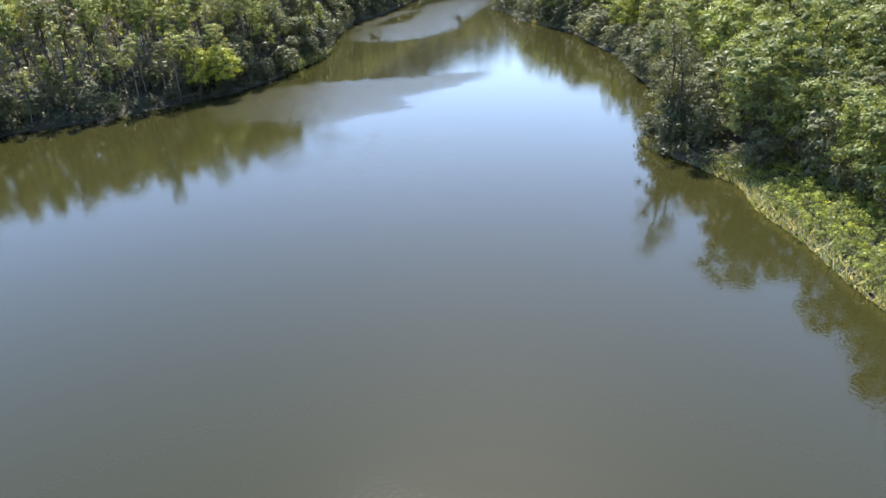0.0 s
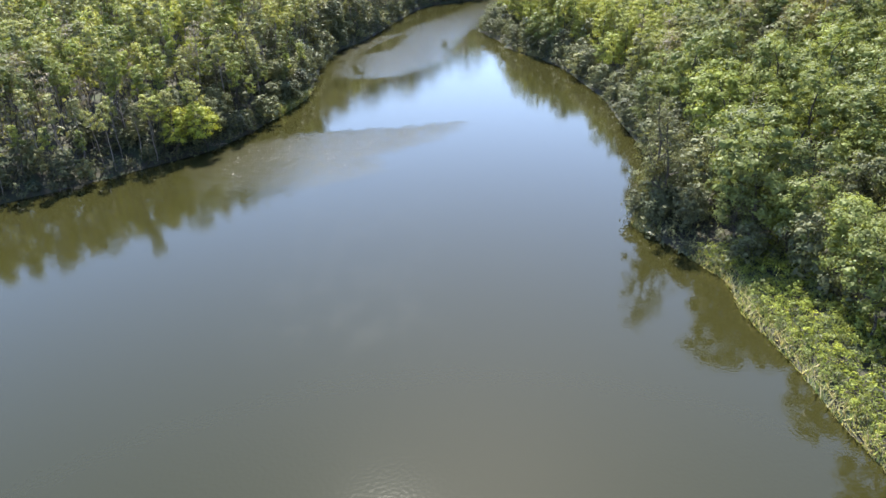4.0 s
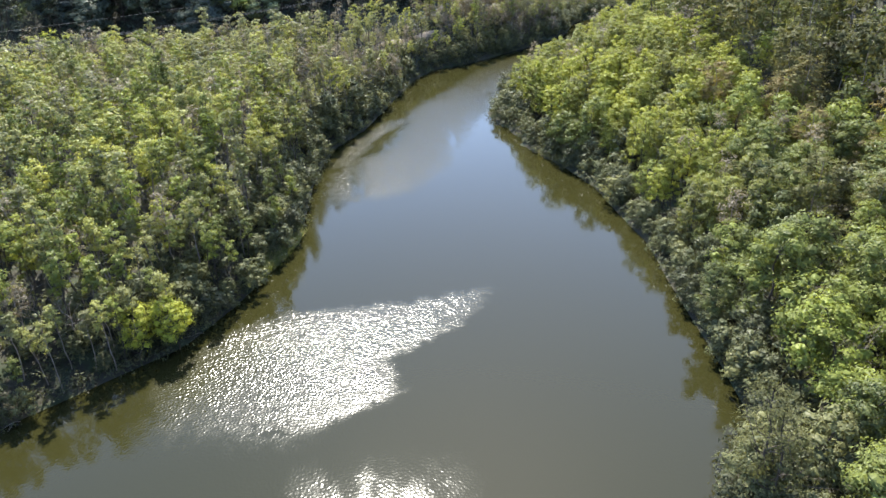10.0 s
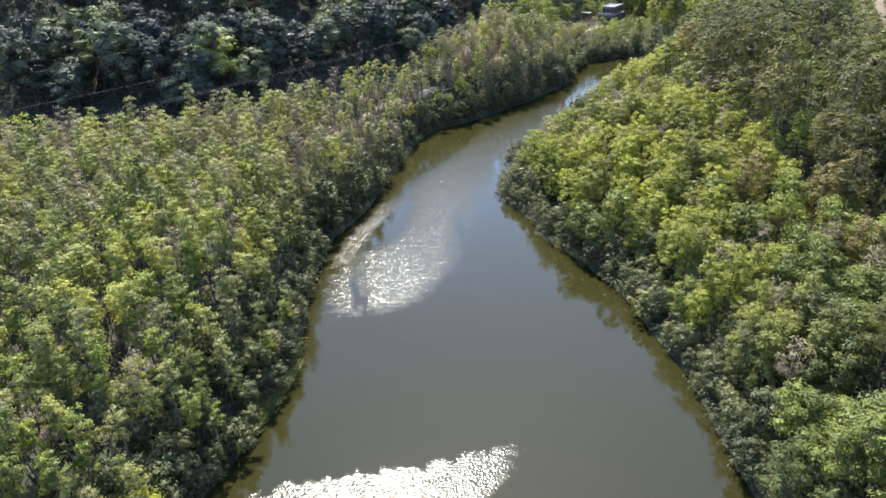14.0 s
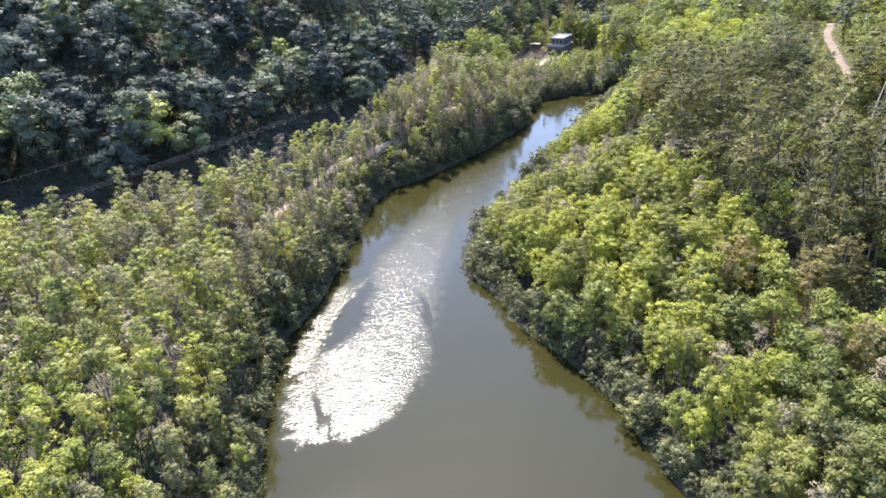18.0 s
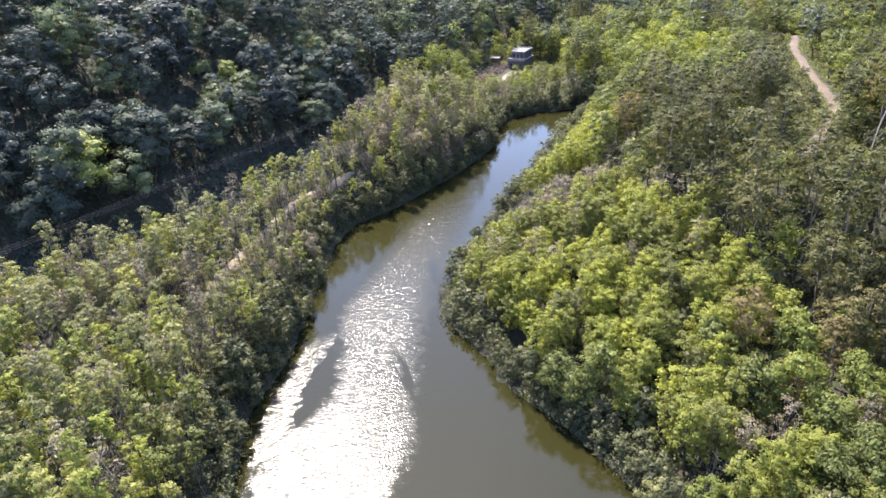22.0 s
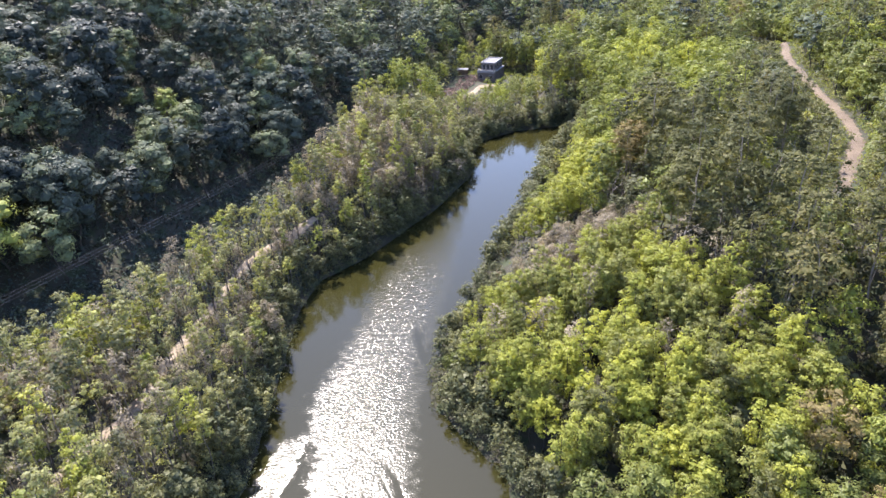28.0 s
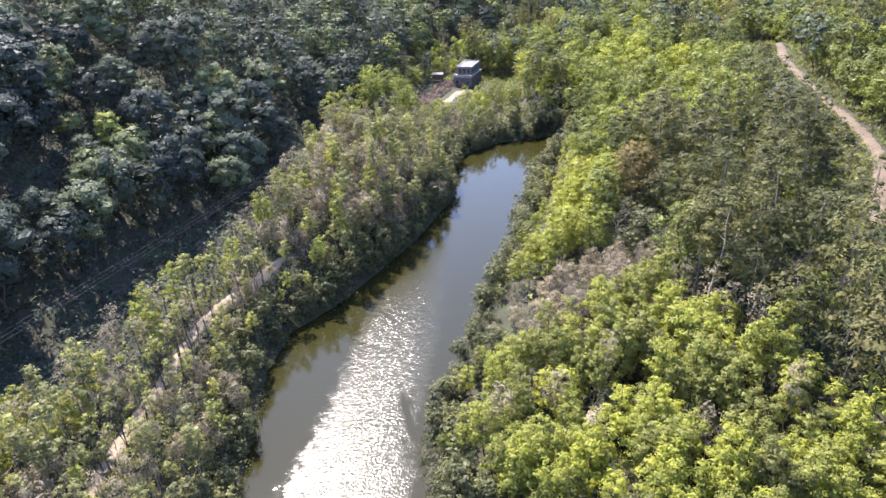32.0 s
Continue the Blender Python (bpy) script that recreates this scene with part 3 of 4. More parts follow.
NAMES = {
    "slender": ("slender_tree", "slim straight tree with a small grey-green crown", "riverside plantation trees"),
    "slim": ("slim_green_tree", "slim upright tree with a narrow fresh green crown", "riverside plantation trees"),
    "sapling": ("young_tree", "young thin-stemmed tree with fresh yellow-green leaves", "young grove trees"),
    "broadleaf": ("broadleaf_tree", "spreading broadleaf tree with a rounded bright green crown", "broadleaf bank trees"),
    "gum": ("eucalyptus_tree", "tall eucalyptus with a feathery olive-brown crown", "eucalyptus stand"),
    "bush": ("willow_shrub", "dense grey-green shrub hanging over the river bank", "bank shrubs"),
    "wispy": ("feathery_tree", "feathery grey-green tree with dark stems on the bank", "feathery bank trees"),
    "fading": ("grey_brown_tree", "slim tree with a thin grey-brown crown of withered leaves", "riverside plantation trees"),
    "stem": ("thin_tree", "thin dark-stemmed tree with a sparse top beside the path", "thin trees by the path"),
    "twiggy": ("leafless_shrub", "leafless pinkish-brown shrub of dense fine twigs", "leafless shrubs"),
    "bare": ("leafless_tree", "leafless grey tree with fine bare twigs", "leafless trees"),
    "hill": ("hillside_tree", "dark evergreen tree on the shaded hillside", "hillside trees"),
    "conifer": ("conifer", "dark pointed conifer rising over the wood", "conifers"),
}


def plant(kind, form, x, y, z, turn, size, tint, label=""):
    """One tree as a thing: trunk and crown under an empty at its foot."""
    name, text, group = NAMES[kind]
    wood, crown = MESHES[kind][form][0 if y < 150 or not KINDS[kind][0] else 1]
    foot = new(name)
    foot.empty_display_size = 0.5
    tagged(foot, label or text, "shrub" if kind == "bush" else "tree", group)
    trunk = new("trunk", wood)
    trunk.parent = foot
    if crown:
        top = new("crown", crown)
        top.parent = foot
        top.color = (tint, tint, tint, 1)
    foot.matrix_basis = Matrix.LocRotScale((x, y, z), Euler((0, 0, turn)), (size, size, size))
    return foot


def scatter(x0, x1, y0, y1, step, seed):
    r = np.random.RandomState(seed)
    xs, ys = np.meshgrid(np.arange(x0, x1, step), np.arange(y0, y1, step))
    xs = xs + (np.arange(len(xs)) % 2)[:, None] * step / 2
    x = (xs + r.uniform(-0.42, 0.42, xs.shape) * step).ravel()
    y = (ys + r.uniform(-0.42, 0.42, ys.shape) * step).ravel()
    h, d, w, e = land(x, y)
    return r, x, y, h, d, w, e


GUMS = [(62, 206), (69, 236), (88, 262), (112, 250), (112, 215), (124, 176), (112, 140), (84, 138), (70, 160), (64, 186)]
BROWN = [(33, 219), (40, 227), (51, 231), (65, 227), (70, 218), (66, 211), (49, 209), (36, 213)]
SOWN = [(-72, 70), (-105, 150), (-140, 230), (-200, 385), (30, 395), (60, 450), (90, 470), (310, 470), (275, 420), (235, 320), (190, 240), (145, 180), (98, 110), (56, 20), (20, 20), (20, 70)]
singles = collections.defaultdict(list)
mass = collections.defaultdict(list)


def clear_of(x, y):
    """Where tracks and the yard leave room."""
    yard = (np.hypot(x - 90, (y - 368) * 0.9) > 15) & (to_line(x, y, [(88, 366), (80, 368), (75, 358), (72, 350)]) > 7.5)
    return (to_line(x, y, ROAD) > 3.0) & (to_line(x, y, PATH_LINE) > 2.0) & yard & (to_line(x, y, DRIVE) > 4)


def sow_left():
    """The wooded point and embankment."""
    r, x, y, h, d, w, e = scatter(-175, 70, 60, 330, 2.75, 21)
    tone = ripple(x, y, 38, 8)
    by_path = to_line(x, y, PATH_LINE)
    edge = np.interp(x, [-60, -30, 10, 30, 45], [-25, -20, -14, -8, -3])
    ok = (d > np.where(y < 150, 0.5, 1.6)) & (w < 0.5) & (e < edge) & clear_of(x, y) & inside(x, y, SOWN)
    for i in np.nonzero(ok)[0]:
        tint = float(np.clip(np.interp(y[i], [140, 190], [0.54, 0.44]) + 0.16 * tone[i] + r.normal() * 0.17, 0, 1))
        size = r.uniform(0.82, 1.14)
        kind = "slim" if r.rand() < np.interp(y[i], [60, 150, 190], [0.65, 0.5, 0.12]) else "slender"
        if kind == "slim":
            tint *= 0.85
        if d[i] < 5:
            kind, size = ("bush", r.uniform(0.7, 1.15)) if r.rand() < (0.35 if y[i] > 106 else 0.1) else (kind, r.uniform(0.8, 1.0))
            tint = min(0.75, tint)
        elif r.rand() < 0.05:
            kind = "bare"
        elif r.rand() < np.interp(y[i], [140, 185, 230], [0.04, 0.28, 0.34]):
            kind = "fading"
        elif e[i] > edge[i] - 9 and r.rand() < 0.6:
            kind, tint = "sapling", 0.5 + 0.3 * r.rand()
        elif r.rand() < 0.06:
            kind, size, tint = "sapling", 1.05, 0.75
        if y[i] < 150:
            size *= float(np.interp(d[i], [1.5, 9], [0.8, 1.0]))
        if y[i] > 200 and r.rand() < 0.16:
            kind, size = "twiggy", r.uniform(0.9, 1.4)
        if y[i] > 298 and x[i] > 36:
            size *= 0.62
        if by_path[i] < 9 and d[i] < 13 and y[i] > 180:
            size *= 0.68
            tint = 0.35 + 0.55 * r.rand()
            kind = "slim" if kind == "bush" and d[i] > 2.5 else kind
            if r.rand() < 0.25:
                kind = "bare"
        spot = (kind, r.randint(len(KINDS[kind][2])), x[i], y[i], h[i], r.rand() * 6.28, size, tint)
        near = d[i] < 24 and 80 < y[i] < 262
        (singles if near else mass)["left"].append(spot)


def sow_right():
    """The gentle slope: bright groves, eucalyptus, the wood along the track."""
    r, x, y, h, d, w, e = scatter(15, 270, 20, 420, 4.1, 22)
    tone = ripple(x, y, 30, 9)
    gum = inside(x, y, GUMS)
    by_road = to_line(x, y, ROAD)
    brown = inside(x, y, BROWN)
    ok = (d > 1.4) & ((w >= 0.5) | (x > 70) | (y > 330)) & (e < -4) & (y < 408) & clear_of(x, y) & inside(x, y, SOWN) & ~((y < 68) & (d < 4.6))
    for i in np.nonzero(ok)[0]:
        u = r.rand()
        size, tint = r.uniform(0.8, 1.18), float(np.clip(0.56 + 0.2 * tone[i] + r.normal() * 0.17, 0, 1))
        kind = "broadleaf" if u < 0.8 else "bush"
        if d[i] < 5:
            kind = "bush" if u < 0.75 else "broadleaf"
            size *= 0.85
            tint *= 0.75
        elif d[i] < 19 and 226 < y[i] < 286 and x[i] < 84:
            kind, size = ("sapling" if u < 0.8 else "twiggy"), r.uniform(0.8, 1.1)
            tint = float(np.clip(0.7 + r.normal() * 0.16, 0, 1))
        elif brown[i]:
            kind, size = ("twiggy" if u < 0.78 else "bare" if u < 0.9 else "bush"), r.uniform(0.8, 1.15)
        elif gum[i]:
            kind = "gum" if u < 0.72 else ("broadleaf" if u < 0.9 else "bush")
            tint = float(np.clip(0.26 + r.normal() * 0.26, 0, 1))
            size *= 1.08
        elif 112 < y[i] < 162 and 49 < x[i] < 90 and u < 0.7:
            kind = "gum" if u < 0.26 else "broadleaf"
            tint, size = (r.uniform(0.4, 1.0), 0.82) if kind == "gum" else (r.uniform(0.1, 0.6), 1.1)
        elif 118 < y[i] < 226 and x[i] < 66:
            kind = "sapling" if u < 0.8 else ("bush" if u < 0.88 else "fading" if u < 0.96 else "bare")
            tint = float(np.clip(0.58 + 0.18 * tone[i] + r.normal() * 0.17, 0, 1))
            size = r.uniform(0.9, 1.2)
        elif d[i] > 55:
            if u < 0.22 and d[i] > 75:
                continue
            size *= 1.12
            u = r.rand()
            kind = "broadleaf" if u < 0.82 else ("hill" if u < 0.92 else "gum")
            tint = float(np.clip(0.4 + 0.25 * tone[i] + r.normal() * 0.2, 0, 1))
        elif u > 0.97:
            kind = "bare"
        if (kind == "gum" and r.rand() < 0.42) or (kind == "broadleaf" and d[i] > 7 and r.rand() < 0.2):
            continue
        if kind == "gum":
            size *= r.uniform(0.85, 1.2)
        if y[i] < 135 and kind == "broadleaf":
            tint *= 0.7
        if by_road[i] < 12.5 and not inside(x[i], y[i], ROAD + [(400, 400), (400, 150)]):
            kind, size = ("bush", r.uniform(0.35, 0.65))
        elif y[i] > 315 and 55 < x[i] < 98:
            size *= 0.58
        if 198 < y[i] < 300 and w[i] > 0.5:
            size *= float(np.interp(d[i], [1.5, 4, 14], [0.42, 0.5, 1.0]))
        spot = (kind, r.randint(len(KINDS[kind][2])), x[i], y[i], h[i], r.rand() * 6.28, size, tint)
        near = d[i] < 40 and 38 < y[i] < 260
        (singles if near else mass)["right"].append(spot)
        if kind == "sapling":
            for _ in range(2):
                a = r.rand() * 6.28
                xx, yy = x[i] + 2.4 * math.cos(a), y[i] + 2.4 * math.sin(a)
                hh, dd, _, _ = land(np.array([xx]), np.array([yy]))
                if dd[0] > (8 if y[i] > 198 else 2):
                    mass["right"].append((kind, r.randint(4), xx, yy, float(hh[0]), r.rand() * 6.28, size * r.uniform(0.85, 1.0), float(np.clip(tint + r.normal() * 0.16, 0, 1))))


def sow_hill():
    r, x, y, h, d, w, e = scatter(-260, 330, 150, 560, 8.0, 23)
    tone = ripple(x, y, 34, 10)
    ok = ((e > np.where(x > 28, -2, 1)) | (y > 408)) & clear_of(x, y) & (h < 84) & inside(x, y, SOWN)
    for i in np.nonzero(ok)[0]:
        kind = "conifer" if y[i] > 385 and r.rand() < 0.1 else "hill"
        # leaf tint rises with y, putting distance haze into the colour
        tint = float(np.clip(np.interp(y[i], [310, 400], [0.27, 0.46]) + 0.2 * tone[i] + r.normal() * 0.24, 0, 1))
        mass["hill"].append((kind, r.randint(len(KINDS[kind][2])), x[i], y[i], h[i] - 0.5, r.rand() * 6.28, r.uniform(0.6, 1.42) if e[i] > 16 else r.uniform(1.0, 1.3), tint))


def sow_behind():
    """The shores behind the start of the flight."""
    r, x, y, h, d, w, e = scatter(-190, 150, -230, 60, 12.0, 24)
    ok = (d > 3) & (d < 60) & ((y < 18) | (x < -60))
    for i in np.nonzero(ok)[0]:
        mass["behind"].append(("hill", r.randint(4), x[i], y[i], h[i], r.rand() * 6.28, r.uniform(0.8, 1.2), 0.5))


def sow_roadside():
    """The taller trees that shade the upper edge of the dirt road."""
    r = np.random.RandomState(25)
    line = along(ROAD, 4.2)
    way = np.gradient(line, axis=0)
    way /= np.hypot(*way.T)[:, None]
    for (x, y), (dx, dy) in zip(line, way):
        off = r.uniform(4.6, 6.2)
        x, y = x + dy * off, y - dx * off
        z = float(land(np.array([x]), np.array([y]))[0][0])
        mass["right"].append(("broadleaf", r.randint(4), x, y, z, r.rand() * 6.28, r.uniform(0.8, 1.2), r.uniform(0.1, 0.6)))


sow_left()
sow_right()
sow_roadside()
sow_hill()
sow_behind()
# at most some 290 of a kind stand singly, those along the water first
counts = collections.Counter()
for zone in ("left", "right"):
    spots = singles[zone]
    far = land(np.array([s[2] for s in spots]), np.array([s[3] for s in spots]))[1]
    for k in np.argsort(far):
        spot = spots[k]
        if counts[spot[0]] < 290:
            counts[spot[0]] += 1
            plant(*spot)
        else:
            mass[zone].append(spot)
massed("plantation_woods", "dense slender grey-green trees covering the wooded point", "woods", mass["left"], lambda x, y: 1 if x > -75 else 2)
massed("slope_woods", "mixed bright green and olive woods on the gentle slope", "woods", mass["right"], lambda x, y: 1 if y < 222 and x < 62 else 2)
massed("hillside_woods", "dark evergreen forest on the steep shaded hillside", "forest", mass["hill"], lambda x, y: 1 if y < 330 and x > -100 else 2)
massed("lakeside_woods", "green woods round the wide water", "woods", mass["behind"], lambda x, y: 3)


def crest():
    """The wood on the hill's crest, seen only mirrored in the river."""
    r, x, y, h, d, w, e = scatter(-400, 160, 240, 640, 15.0, 27)
    ok = (e > 20) & ~inside(x, y, SOWN) & (y < 600)
    return [("hill", r.randint(4), x[i], y[i], h[i], r.rand() * 6.28, r.uniform(1.2, 1.7), 0.4) for i in np.nonzero(ok)[0]]


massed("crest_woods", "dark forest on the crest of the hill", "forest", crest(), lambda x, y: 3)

# single trees that stand out
for kind, form, x, y, size, tint, label in (
        ("broadleaf", 0, -31.6, 108.6, 0.78, 1.0, "low tree with glowing yellow-green leaves by the water"),
        ("broadleaf", 1, -35.6, 106.2, 0.66, 0.95, "low tree with glowing yellow-green leaves by the water"),
        ("wispy", 0, 27.2, 79.0, 1.0, 0.3, "dark-stemmed grey-green tree leaning out on the bank's tip"),
        ("wispy", 1, 28.4, 77.2, 1.05, 0.35, "dark-stemmed grey-green tree leaning out on the bank's tip"),
        ("broadleaf", 0, 37.0, 68.0, 0.62, 0.6, "low rounded fresh green tree above the reeds"),
        ("broadleaf", 2, 39.0, 62.5, 0.66, 0.72, "low rounded fresh green tree above the reeds"),
        ("bush", 1, 37.6, 58.0, 0.75, 0.5, "dense grey-green shrub behind the reeds"),
        ("broadleaf", 1, 39.2, 53.5, 0.6, 0.62, "low rounded fresh green tree above the reeds"),
        ("bush", 0, 38.6, 48.5, 0.8, 0.6, "dense grey-green shrub behind the reeds"),
        ("broadleaf", 3, 41.5, 46.0, 0.66, 0.5, "low rounded fresh green tree above the reeds"),
        ("bush", 2, 34.8, 71.5, 0.7, 0.45, "dense grey-green shrub behind the reeds"),
        ("bare", 0, 32.6, 42.2, 1.15, 0.5, "leafless spreading tree above the reeds"),
        ("bare", 1, -37.0, 194.0, 0.9, 0.5, "leafless grey tree above the embankment"),
        ("gum", 1, 97.0, 325.0, 1.0, 0.1, "dark domed eucalyptus standing over the bend"),
        ("gum", 0, 103.0, 322.0, 1.0, 0.15, "dark domed eucalyptus standing over the bend"),
        ("gum", 2, 100.0, 330.0, 0.95, 0.1, "dark domed eucalyptus standing over the bend"),
        ("gum", 2, 62.0, 154.0, 0.72, 0.95, "russet-brown rounded eucalyptus among green trees"),
        ("gum", 0, 55.0, 150.0, 0.7, 0.9, "russet-brown rounded eucalyptus among green trees")):
    z = float(land(np.array([x]), np.array([y]))[0][0])
    plant(kind, form, x, y, z, x * 1.7, size, tint, label)
r = np.random.RandomState(61)
beside = along(PATH_LINE, 1.0)
for k in range(10, len(beside) - 6):
    x, y = beside[k] + [r.uniform(1.0, 2.6), r.uniform(-2.4, -0.8)] if r.rand() < 0.75 else beside[k] - [r.uniform(1.2, 2.4), r.uniform(-2.2, -0.8)]
    if to_line(np.array(x), np.array(y), PATH_LINE) > 1.1:
        plant("stem", r.randint(3), x, y, float(land(np.array([x]), np.array([y]))[0][0]), r.rand() * 6.28, r.uniform(0.7, 1.1), r.uniform(0.2, 0.7))


def fallen(x, y, turn, size):
    """A dead branch lying in the shallows."""
    limb = new("fallen_branch", MESHES["bare"][0][0][0])
    tagged(limb, "dark dead branch lying half sunk at the bank", "fallen branch", "fallen branches")
    limb.matrix_basis = Matrix.LocRotScale((x, y, 0.15), Euler((radians(82), radians(20), radians(turn))), (size,) * 3)


for x, y, turn, size in ((34.5, 92.5, 75, 0.42), (34.8, 98.0, 60, 0.36), (35.0, 104.5, 85, 0.3), (-29.5, 111.5, -75, 0.4), (-45.5, 96.5, -60, 0.4), (27.5, 81.5, 70, 0.3)):
    fallen(x, y, turn, size)


def low_growth(name, label, spots, r, count, size, leaf, leafset, tone):
    mids = np.array(spots)
    v, f = foliage(r, mids, size * (0.6 + 0.8 * r.rand(len(mids))), count, leaf)
    tint = np.repeat(np.clip(tone + r.normal(size=len(mids)) * 0.16, 0, 1), count * 3)
    ob = new(name, quads(name, v, f, [LEAVES[leafset][1]], tint=tint))
    return tagged(ob, label, "undergrowth", kind="stuff")


r, x, y, h, d, w, e = scatter(-100, 130, 38, 330, 1.3, 31)
ok = (d > -0.5) & (d < 5.5) & ((r.rand(len(x)) < 0.6) | (d < 1.6)) & inside(x, y, [(-100, 60), (-60, 330), (130, 330), (130, 280), (60, 220), (50, 120), (50, 66), (20, 66)]) & clear_of(x, y)
# low tones put bank shade into the leaf colour, most at the near left
tone = np.where((w < 0.5) & (y < 112), 0.15, 0.24)[ok]
low_growth("bank_undergrowth", "tangled grey-green shrubs overhanging the water's edge", np.c_[x, y, np.maximum(h, 0.1) + 0.3 + 0.7 * r.rand(len(x))][ok], r, 46, 1.2, 0.18, "bush", tone)
r, x, y, h, d, w, e = scatter(-130, 200, 60, 400, 2.8, 32)
ok = (d > 6) & (e < -11) & clear_of(x, y) & inside(x, y, SOWN) & (to_line(x, y, ROAD) > np.where(inside(x, y, ROAD + [(400, 400), (400, 150)]), 2.2, 2.4)) & (to_line(x, y, PATH_LINE) > 3)
low_growth("wood_undergrowth", "mixed green undergrowth beneath the trees", np.c_[x, y, h + 0.7][ok], r, 16, 1.6, 0.4, "slender", 0.3)
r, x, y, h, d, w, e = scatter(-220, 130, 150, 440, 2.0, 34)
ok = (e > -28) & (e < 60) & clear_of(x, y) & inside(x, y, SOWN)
# low tone puts the shade beneath the hill trees into the leaf colour
low_growth("hill_undergrowth", "hillside undergrowth with shade put into its dark leaf colour", np.c_[x, y, h + 0.8][ok], r, 26, 1.7, 0.3, "hill", 0.12)
r, x, y, h, d, w, e = scatter(-60, 80, 160, 325, 1.5, 38)
ok = (d > 1.5) & (d < 14) & (w < 0.5) & clear_of(x, y) & (to_line(x, y, PATH_LINE) > 2.6)
low_growth("strip_undergrowth", "grey-green bushes filling the strip between path and river", np.c_[x, y, h + 0.6 + 1.6 * r.rand(len(x))][ok], r, 26, 1.0, 0.19, "slender", 0.45)
r, x, y, h, d, w, e = scatter(84, 190, 195, 350, 1.1, 40)
by = to_line(x, y, ROAD)
ok = (by > 1.5) & (by < 14) & (r.rand(len(x)) < np.clip(by / 2.5, 0.2, 0.9))
low_growth("road_verge", "rough grass and green bushes along the dirt road", np.c_[x, y, h + 0.3 + 0.07 * by * r.rand(len(x))][ok], r, 24, 0.75, 0.17, "broad", 0.42)
r, x, y, h, d, w, e = scatter(-60, 14, 165, 262, 0.6, 37)
by = to_line(x, y, PATH_LINE)
ok = (by > 0.7) & (by < 3.0) & (r.rand(len(x)) < np.clip(by / 1.8, 0.1, 0.9)) & (d > 2)
low_growth("path_verge", "short grass and weeds along the edges of the footpath", np.c_[x, y, h + 0.25 + 0.3 * r.rand(len(x))][ok], r, 12, 0.45, 0.13, "slender", 0.5)


r, x, y, h, d, w, e = scatter(-100, 120, 66, 325, 3.1, 35)
ok = (d > 0.0) & (d < np.where((w < 0.5) & (y < 170), 9.0, 5.5)) & (r.rand(len(x)) < np.where(w > 0.5, 0.55, np.where(y > 106, 0.9, 0.5))) & clear_of(x, y) & inside(x, y, [(-100, 66), (-60, 330), (110, 330), (110, 280), (60, 220), (50, 120), (50, 66)])
thicket = [("bush", r.randint(3), x[i], y[i], h[i], r.rand() * 6.28, r.uniform(0.5, 0.85), float(np.clip(0.55 + 0.18 * r.normal(), 0, 0.85))) for i in np.nonzero(ok)[0]]
r, x, y, h, d, w, e = scatter(-100, 120, 66, 325, 1.9, 39)
ok = (d > 0.5) & (d < 2.3) & ((w > 0.5) | (y > 104)) & (r.rand(len(x)) < 0.7) & clear_of(x, y)
thicket += [("bush", r.randint(3), x[i], y[i], h[i], r.rand() * 6.28, r.uniform(0.42, 0.72), float(np.clip(0.42 + 0.2 * r.normal(), 0, 0.8))) for i in np.nonzero(ok)[0]]
massed("bank_thicket", "dark tangled shrubs crowding the foot of the banks", "thicket", thicket, lambda x, y: 1 if y < 150 else 2)


def reeds(x0, x1, y0, y1, deep, tone, high, label, seed):
    """A trampled pale rim of dry reeds at the water, thin and broken."""
    r, x, y, h, d, w, e = scatter(x0, x1, y0, y1, 0.14, seed)
    ragged = ripple(x, y, 3.0, 51) + 0.6 * ripple(x, y, 1.1, 52)
    ok = (d > -0.3) & (d < deep * (1.0 + 0.5 * ragged)) & (r.rand(len(x)) < 0.8)
    x, y, h = x[ok], y[ok], h[ok]
    n = len(x)
    tall = r.uniform(0.3, 0.95, n) * high
    a = r.uniform(0, 6.28, n)
    side = np.c_[np.cos(a), np.sin(a), 0 * a] * (0.04 + 0.05 * r.rand(n))[:, None]
    bend = np.c_[np.cos(a + 1.3), np.sin(a + 1.3), 0 * a] * (tall * r.uniform(0.5, 1.4, n))[:, None]
    foot = np.c_[x, y, np.maximum(h, 0) - 0.05]
    up = np.c_[0 * x, 0 * x, tall]
    v = np.stack([foot - side, foot + side, foot + up + bend], 1).reshape(-1, 3)
    tint = np.repeat(np.clip(tone + 0.22 * r.normal(size=n), 0, 1), 3)
    ob = new("dry_reeds", quads("dry_reeds", v, np.arange(n * 3).reshape(-1, 3), [REED], tint=tint))
    tagged(ob, label, "reeds", kind="stuff")


r, x, y, h, d, w, e = scatter(24, 44, 38, 70, 0.55, 36)
ok = (d > 0.8) & (d < 8.5) & (w > 0.5) & (ripple(x, y, 4.0, 71) + 0.5 * ripple(x, y, 1.6, 72) > -0.85)
low_growth("bank_herbs", "fresh green herbs and reeds on the low bank", np.c_[x, y, h + 0.2 + 0.9 * r.rand(len(x)) ** 2][ok], r, 52, 0.5, 0.1, "broad", 0.52 + 0.16 * r.normal(size=ok.sum()))
REED = leaf_material("reed_blades", [(0.0, (0.08, 0.12, 0.03)), (0.5, (0.16, 0.20, 0.045)), (0.8, (0.24, 0.25, 0.08)), (1.0, (0.42, 0.36, 0.2))], False, 0.35)
reeds(24, 44, 38, 70, 1.15, 0.84, 1.0, "pale dry reeds trampled along the water's edge", 33)
reeds(23, 29, 75, 81, 1.4, 0.95, 1.3, "orange-brown dry reeds at the tip of the bank", 81)
